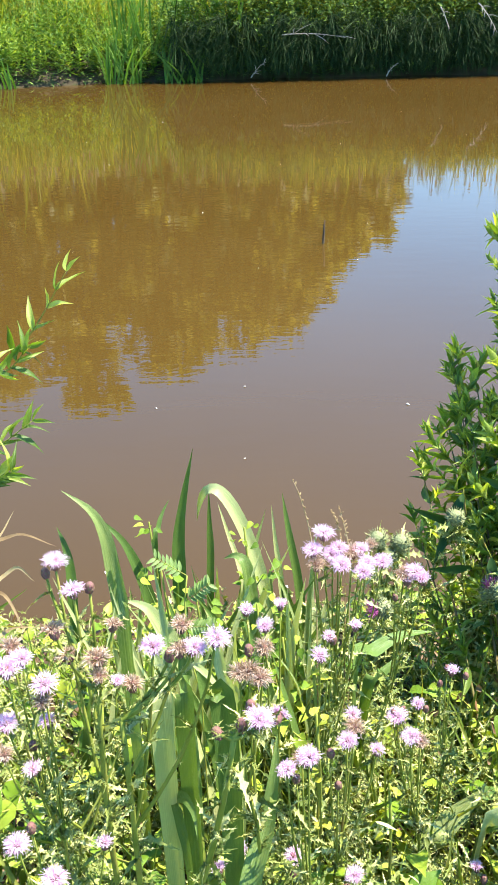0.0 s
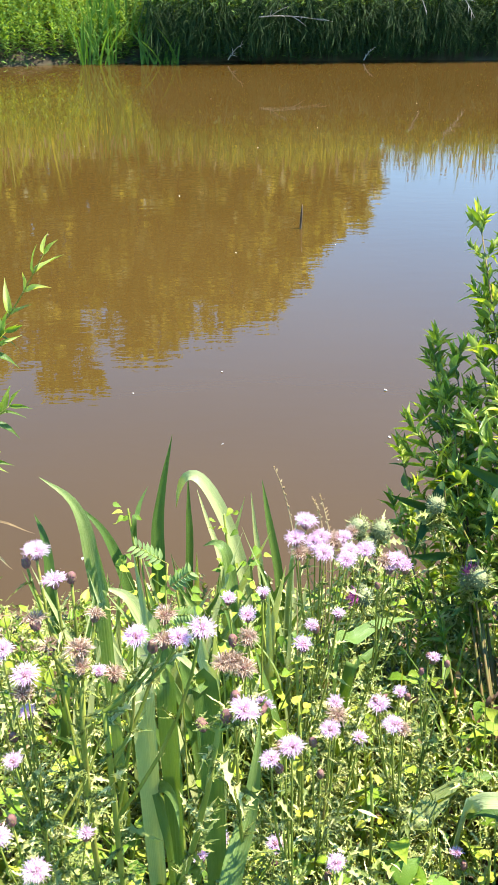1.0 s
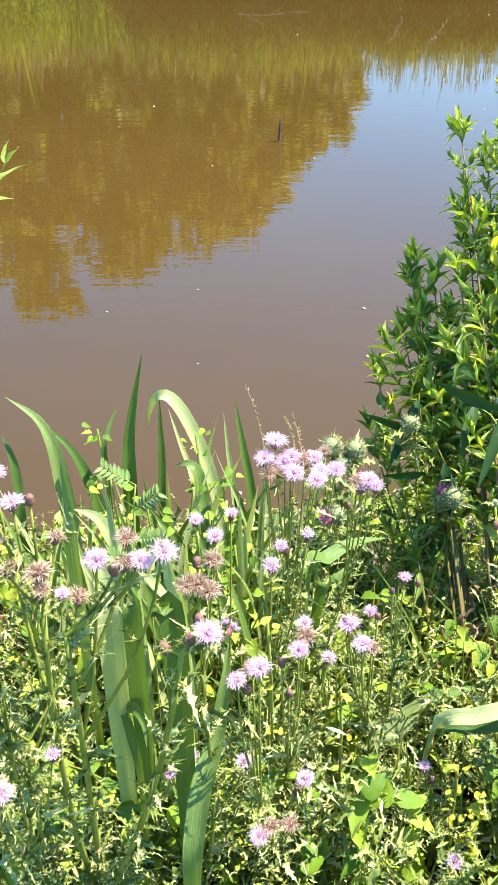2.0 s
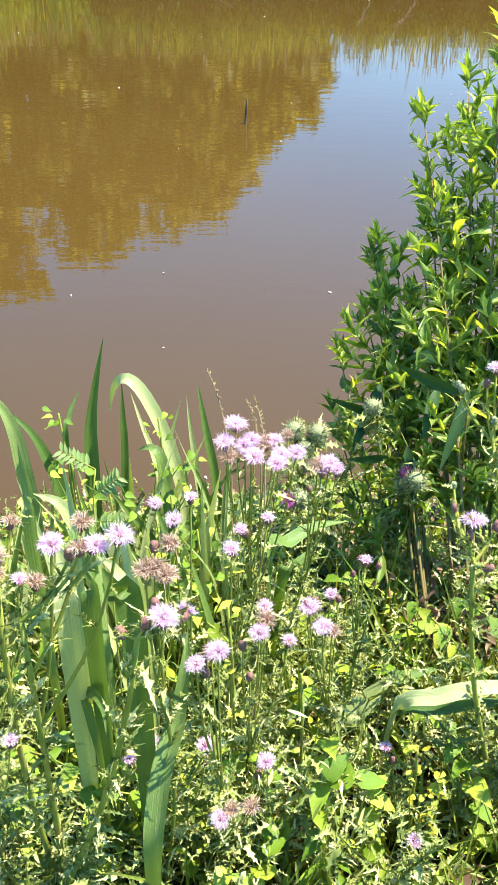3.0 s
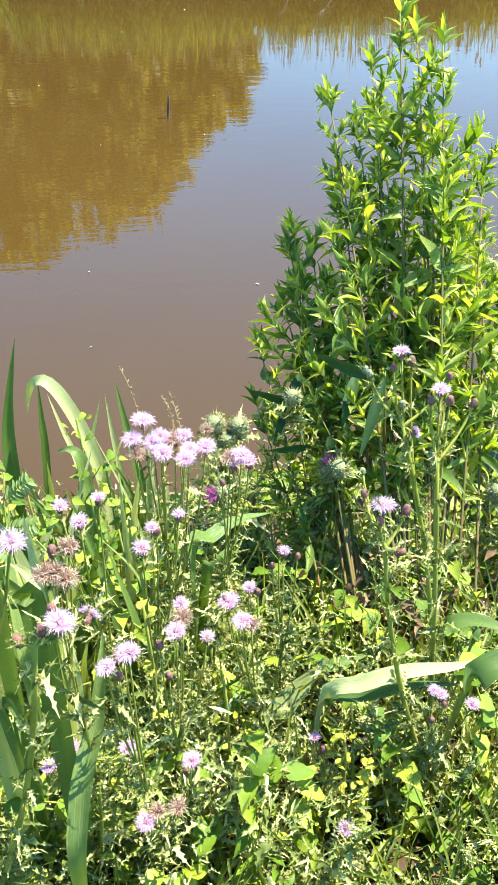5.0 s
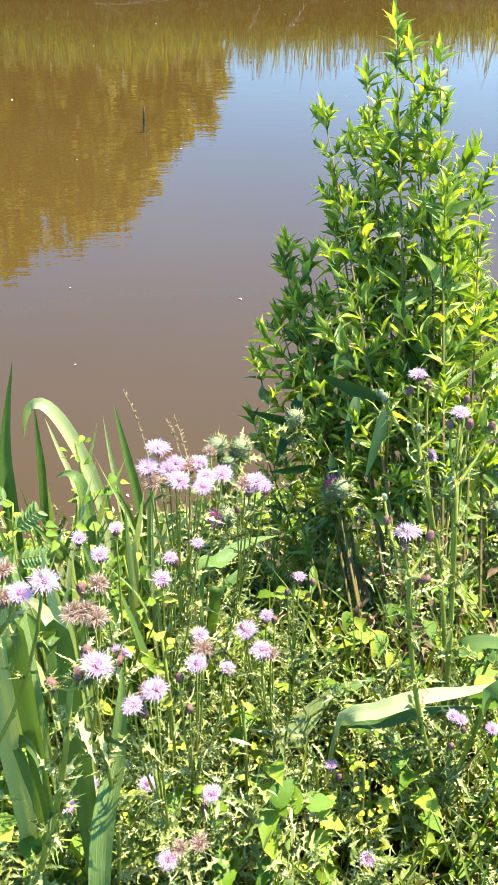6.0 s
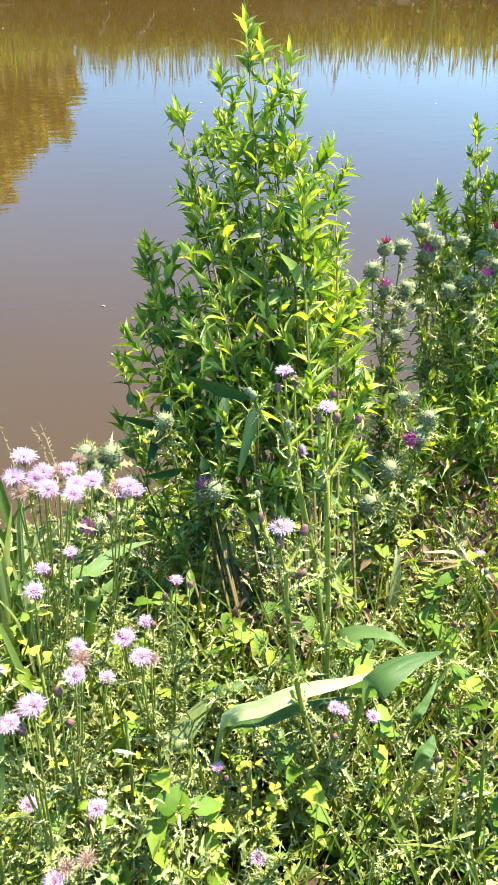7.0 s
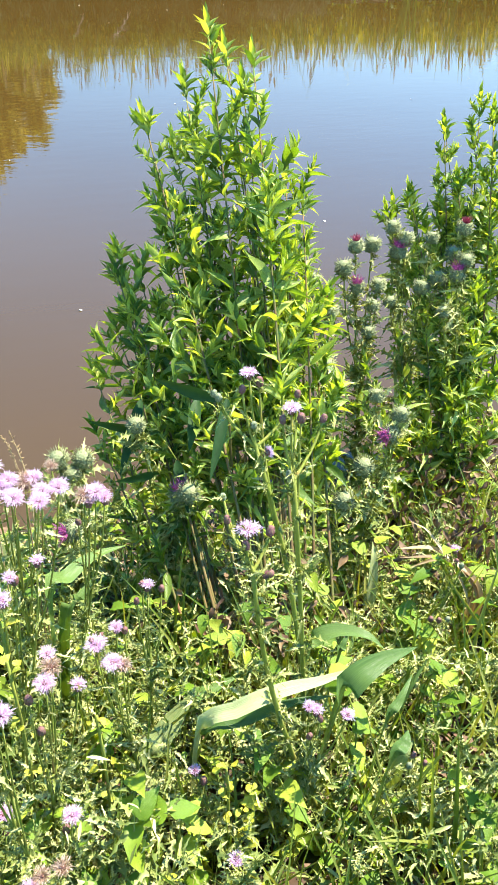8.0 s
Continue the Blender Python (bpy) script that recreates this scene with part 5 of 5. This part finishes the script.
def reed_clump(x, y, count, tall, seed):
    """A clump of sword-shaped reed blades at the far waterline."""
    rnd = random.Random(seed)
    root = new("reed_clump")
    root.location = (x, y, float(ground_z(x, y)) - 0.05)
    for k in range(count):
        a, lean = rnd.uniform(0, 6.3), rnd.uniform(0.05, 0.35) * (2.0 if k < 2 else 1.0)
        h = tall * rnd.uniform(0.6, 1.05)
        foot = Vector((rnd.uniform(-0.12, 0.12), rnd.uniform(-0.05, 0.08), 0))
        path = bezier(foot, foot + Vector((math.cos(a) * lean * 0.2, math.sin(a) * lean * 0.2, h * 0.6)), foot + Vector((math.cos(a) * lean, math.sin(a) * lean * 0.6, h)), 7)
        verts, faces = [], []
        for i, q in enumerate(path):
            w = rnd.uniform(0.95, 1.05) * 0.013 * (1 - (i / 6) ** 3) + 0.0008
            verts += [q + Vector((-w, 0.3 * w, 0)), q + Vector((0, -0.25 * w, 0)), q + Vector((w, 0.3 * w, 0))]
        for i in range(6):
            faces += [(3 * i, 3 * i + 1, 3 * i + 4, 3 * i + 3), (3 * i + 1, 3 * i + 2, 3 * i + 5, 3 * i + 4)]
        mesh_object("blade", verts, faces, M_REED, root)
    return tagged(root, "clump of bright green reed blades at the far waterline", "reeds", "reed clumps on the far bank")


M_REED = leaf_material("reed_blade", (0.045, 0.11, 0.012), (0.09, 0.19, 0.02), (0.2, 0.32, 0.04), (1.6, 1.7, 0.3), 0.28, 0.5, 20.0, gloss=0.2)
for k, (x, y, count, tall) in enumerate([(-1.62, 12.84, 15, 0.75), (-1.42, 12.86, 11, 0.7), (-1.55, 13.2, 13, 1.25), (-1.25, 13.2, 12, 1.3), (-0.88, 12.84, 9, 0.75), (-0.62, 12.88, 8, 0.65), (-0.72, 13.1, 16, 1.15), (-0.4, 13.1, 13, 1.1), (-0.1, 13.1, 9, 1.05), (-2.95, 12.6, 8, 0.5), (5.6, 13.1, 9, 1.0), (7.4, 13.1, 12, 1.2), (8.2, 13.2, 10, 1.1)]):
    reed_clump(x, y, count, tall, 60 + k)


def dead_branch(place, direction, length, seed):
    """A bleached branch with side twigs; its shape also serves for pale grass plumes."""
    rnd = random.Random(seed)
    root = new("dead_branch")
    root.location = place
    d = Vector(direction).normalized()
    axis = bezier((0, 0, 0), d * length * 0.5 + Vector((0, 0, 0.06)), d * length, 7)
    mesh_object("bough", *tube(axis, [0.009 - 0.001 * i for i in range(7)], 5), M_DEADWOOD, root)
    for k in range(6):
        q = axis[1 + k % 5]
        e = q + (d * 0.5 + Vector((rnd.uniform(-0.6, 0.6), rnd.uniform(-0.5, 0.1), rnd.uniform(-0.5, 0.5)))) * length * 0.35
        mesh_object("twig", *tube([q, q.lerp(e, 0.5) + Vector((0, 0, 0.01)), e], [0.005, 0.006, 0.002], 4), M_DEADWOOD, root)
    return tagged(root, "bleached dead branch or pale grass plume in the bank plants", "branch", "dead branches on the far bank")


dead_branch((0.52, 12.78, 0.54), (1, -0.05, -0.06), 0.8, 1)
dead_branch((0.12, 12.85, 0.04), (0.5, -0.3, 0.5), 0.3, 2)
dead_branch((1.85, 12.82, 0.02), (0.3, -0.1, 0.35), 0.18, 3)
# these two are branch shapes in place of whitish feathery grass heads
dead_branch((2.9, 12.6, 0.86), (0.35, -0.2, -0.5), 0.42, 4)
dead_branch((2.46, 12.7, 0.82), (0.2, -0.2, -0.5), 0.3, 5)


def seed_stalk(points, seed):
    """A thin dry stalk set with small seeds."""
    rnd = random.Random(seed)
    root = new("seed_stalk")
    top = bezier(*points, 14)
    x, y = top[0].x + 0.01, top[0].y
    root.location = (x, y, float(ground_z(x, y)))
    path = [root.location.copy(), root.location.lerp(top[0], 0.5)] + top
    mesh_object("stalk", *tube([q - root.location for q in path], [0.0012] * 2 + [0.001 - 0.00005 * i for i in range(14)], 5), M_DRY, root)
    for q in top[3:] + top[5:]:
        o = Vector((rnd.uniform(-1, 1), rnd.uniform(-1, 1), rnd.uniform(-0.2, 1))) * 0.005
        v, f = tube([q - root.location, q - root.location + o * 0.4, q - root.location + o], [0.0004, 0.0014, 0.0005], 5)
        mesh_object("seed", v, f, M_DRY, root)
    return tagged(root, "thin dry stalk set with tiny brown seeds", "seed stalk", "seed stalks by the water")


seed_stalk([(0.132, 1.344, 0.679), (0.120, 1.383, 0.771), (0.098, 1.407, 0.807)], 0)
seed_stalk([(0.179, 1.353, 0.698), (0.170, 1.382, 0.739), (0.160, 1.395, 0.757)], 1)
seed_stalk([(0.186, 1.355, 0.702), (0.180, 1.381, 0.739), (0.171, 1.396, 0.761)], 2)

# dock green set very dark: the willowherb's shade is in the colour
M_DOCK_SHADED = leaf_material("shaded_dock_leaf", (0.012, 0.035, 0.008), (0.02, 0.055, 0.011), (0.04, 0.085, 0.016), (1.6, 1.6, 0.4), 0.1, 0.55, 8.0, gloss=0.15)
M_YELLOW = leaf_material("yellowing_leaf", (0.2, 0.26, 0.02), (0.38, 0.4, 0.03), (0.6, 0.54, 0.05), (1.3, 1.1, 0.4), 0.35, 0.4)
M_VETCH = leaf_material("vetch_leaflet", (0.1, 0.17, 0.04), (0.18, 0.27, 0.07), (0.28, 0.36, 0.12), (1.6, 1.6, 0.4), 0.35, 0.5)
BROAD_MESH = shape_mesh("broad_leaf", leaf_shape([(0, 0.012), (0.06, 0.06), (0.2, 0.11), (0.4, 0.13), (0.6, 0.115), (0.8, 0.07), (0.93, 0.03), (1, 0.004)], 0.3, 0.12, 0.1), M_DOCK_SHADED)
YELLOW_HEART = shape_mesh("yellow_leaf", HEART, M_YELLOW)
LEAFLET = shape_mesh("leaflet", OVAL, M_VETCH)


def dock(foot_xy, leaves):
    """A plant with a few long broad leaves: each from a point on its stem to its tip."""
    root = new("dock")
    root.location = (*foot_xy, float(ground_z(*foot_xy)) - 0.01)
    tops = [Vector(a) for a, b, w in leaves]
    top = max(tops, key=lambda q: q.z)
    axis = bezier(root.location, root.location.lerp(top, 0.5) + Vector((0.01, 0.02, 0.03)), top, 9)
    mesh_object("stem", *tube([q - root.location for q in axis], [0.004 - 0.0003 * i for i in range(9)], 6), M_REDSTEM, root)
    for a, b, w in leaves:
        a, b = Vector(a), Vector(b)
        set_leaf("broad_leaf", BROAD_MESH, root, a, b - a, (-0.35, -1.0, 0.1), (b - a).length, w)
        near = min(axis, key=lambda q: (q - a).length)
        mesh_object("leaf_stalk", *tube([near - root.location, near.lerp(a, 0.5) - root.location + Vector((0, 0, 0.01)), a - root.location], [0.0018, 0.0015, 0.0012], 5), M_STEM, root)
    return tagged(root, "dock with long broad drooping leaves, green darkened for shade", "dock", "docks among the willowherb")


dock((0.6, 1.55), [((0.525, 1.458, 0.721), (0.421, 1.507, 0.744), 0.75), ((0.525, 1.433, 0.741), (0.465, 1.33, 0.66), 0.5), ((0.499, 1.514, 0.697), (0.461, 1.433, 0.651), 0.82)])
dock((0.5, 1.62), [((0.429, 1.505, 0.561), (0.345, 1.473, 0.574), 0.75), ((0.460, 1.508, 0.578), (0.449, 1.415, 0.537), 0.82), ((0.417, 1.582, 0.669), (0.354, 1.483, 0.590), 0.61), ((0.439, 1.544, 0.619), (0.317, 1.539, 0.658), 0.61)])


def vetch(points, seed):
    """A scrambling vetch: a thin stem with feathered leaves of paired leaflets."""
    rnd = random.Random(seed)
    path = bezier(*points, 10)
    root = new("vetch")
    root.location = (path[0].x, path[0].y, float(ground_z(path[0].x, path[0].y)))
    mesh_object("stem", *tube([Vector((0, 0, 0))] + [q - root.location for q in path], [0.0012] * 11, 5), M_STEM, root)
    for k, q in enumerate(path[3:10:2]):
        d = Vector((rnd.choice((-1, 1)) * rnd.uniform(0.5, 1), rnd.uniform(-0.6, 0.1), rnd.uniform(0.2, 0.9))).normalized()
        long = rnd.uniform(0.045, 0.065)
        mesh_object("leaf_stalk", *tube([q - root.location, q + d * long - root.location], [0.0007, 0.0004], 4), M_STEM, root)
        side = d.cross(Vector((0.2, -0.7, 0.7))).normalized()
        for j in range(7):
            for g in (-1, 1):
                set_leaf("leaflet", LEAFLET, root, q + d * long * (0.2 + 0.12 * j), side * g + d * 0.7, (rnd.uniform(-0.2, 0.5), -0.6, 0.8), rnd.uniform(0.012, 0.017), 0.75)
    return tagged(root, "scrambling vetch with feathered grey-green leaves", "vetch", "vetches among the iris blades")


vetch([(-0.042, 1.083, 0.669), (-0.070, 1.120, 0.742), (-0.058, 1.160, 0.808)], 3)


def yellow_plant(place, count, size, seed, leaf=None):
    """A low plant whose leaves turn yellow."""
    rnd = random.Random(seed)
    place = Vector(place)
    root = new("yellowing_plant")
    root.location = (place.x, place.y + 0.02, float(ground_z(place.x, place.y + 0.02)) - 0.01)
    axis = bezier(root.location, root.location.lerp(place, 0.5) + Vector((0.02, 0, 0)), place, 6)
    mesh_object("stem", *tube([q - root.location for q in axis], [0.002] * 6, 5), M_STEM, root)
    for k in range(count):
        a = rnd.uniform(0, 6.3)
        q = axis[5 - k % 3] + Vector((rnd.uniform(-1, 1), rnd.uniform(-0.5, 0.5), rnd.uniform(-1.2, 0.3))) * size * (1.3 if leaf else 0.7)
        set_leaf("heart_leaf", leaf or YELLOW_HEART, root, q, (math.cos(a), math.sin(a), rnd.uniform(-0.6, 0.3)), (rnd.uniform(-0.8, 0.8), -0.4, 0.9), size * rnd.uniform(0.45, 0.85))
    if leaf:
        return tagged(root, "climbing bindweed shoot with small bright green leaves", "bindweed", "bindweed climbing the iris blades")
    return tagged(root, "low plant with bright yellow fading leaves", "weed", "yellowing weeds")


yellow_plant((0.103, 0.952, 0.756), 9, 0.018, 1)
yellow_plant((0.102, 0.990, 0.796), 5, 0.017, 2)
yellow_plant((-0.152, 1.520, 0.662), 22, 0.021, 3, HEART_MESH)
yellow_plant((0.016, 1.550, 0.626), 20, 0.021, 4, HEART_MESH)
yellow_plant((-0.125, 1.420, 0.630), 18, 0.026, 20, HEART_MESH)
yellow_plant((0.060, 1.450, 0.603), 18, 0.026, 21, HEART_MESH)
yellow_plant((0.036, 1.350, 0.609), 18, 0.026, 22, HEART_MESH)
yellow_plant((-0.068, 1.400, 0.602), 18, 0.026, 23, HEART_MESH)
yellow_plant((0.076, 1.300, 0.579), 18, 0.026, 24, HEART_MESH)
yellow_plant((0.366, 0.870, 0.522), 22, 0.02, 5)
yellow_plant((0.342, 0.900, 0.548), 14, 0.018, 8)
yellow_plant((0.190, 0.922, 0.669), 8, 0.016, 7)


rng = np.random.default_rng(31)
count = 70
fx, fy = rng.uniform(-1.5, 3.5, count), 2.2 + 9 * rng.random(count) ** 2.2
a = rng.uniform(0, 6.3, count)
ob = leaf_cloud("floating_flakes", [OVAL], np.stack([fx, fy, np.full(count, 0.003)], -1), np.stack([np.cos(a), np.sin(a), 0 * a], -1), np.tile([0.0, 0.0, 1.0], (count, 1)), rng.uniform(0.006, 0.016, count) , M_FLAKE, np.full(count, 1.4))
tagged(ob, "tiny pale flakes floating on the water", "debris", kind="stuff")
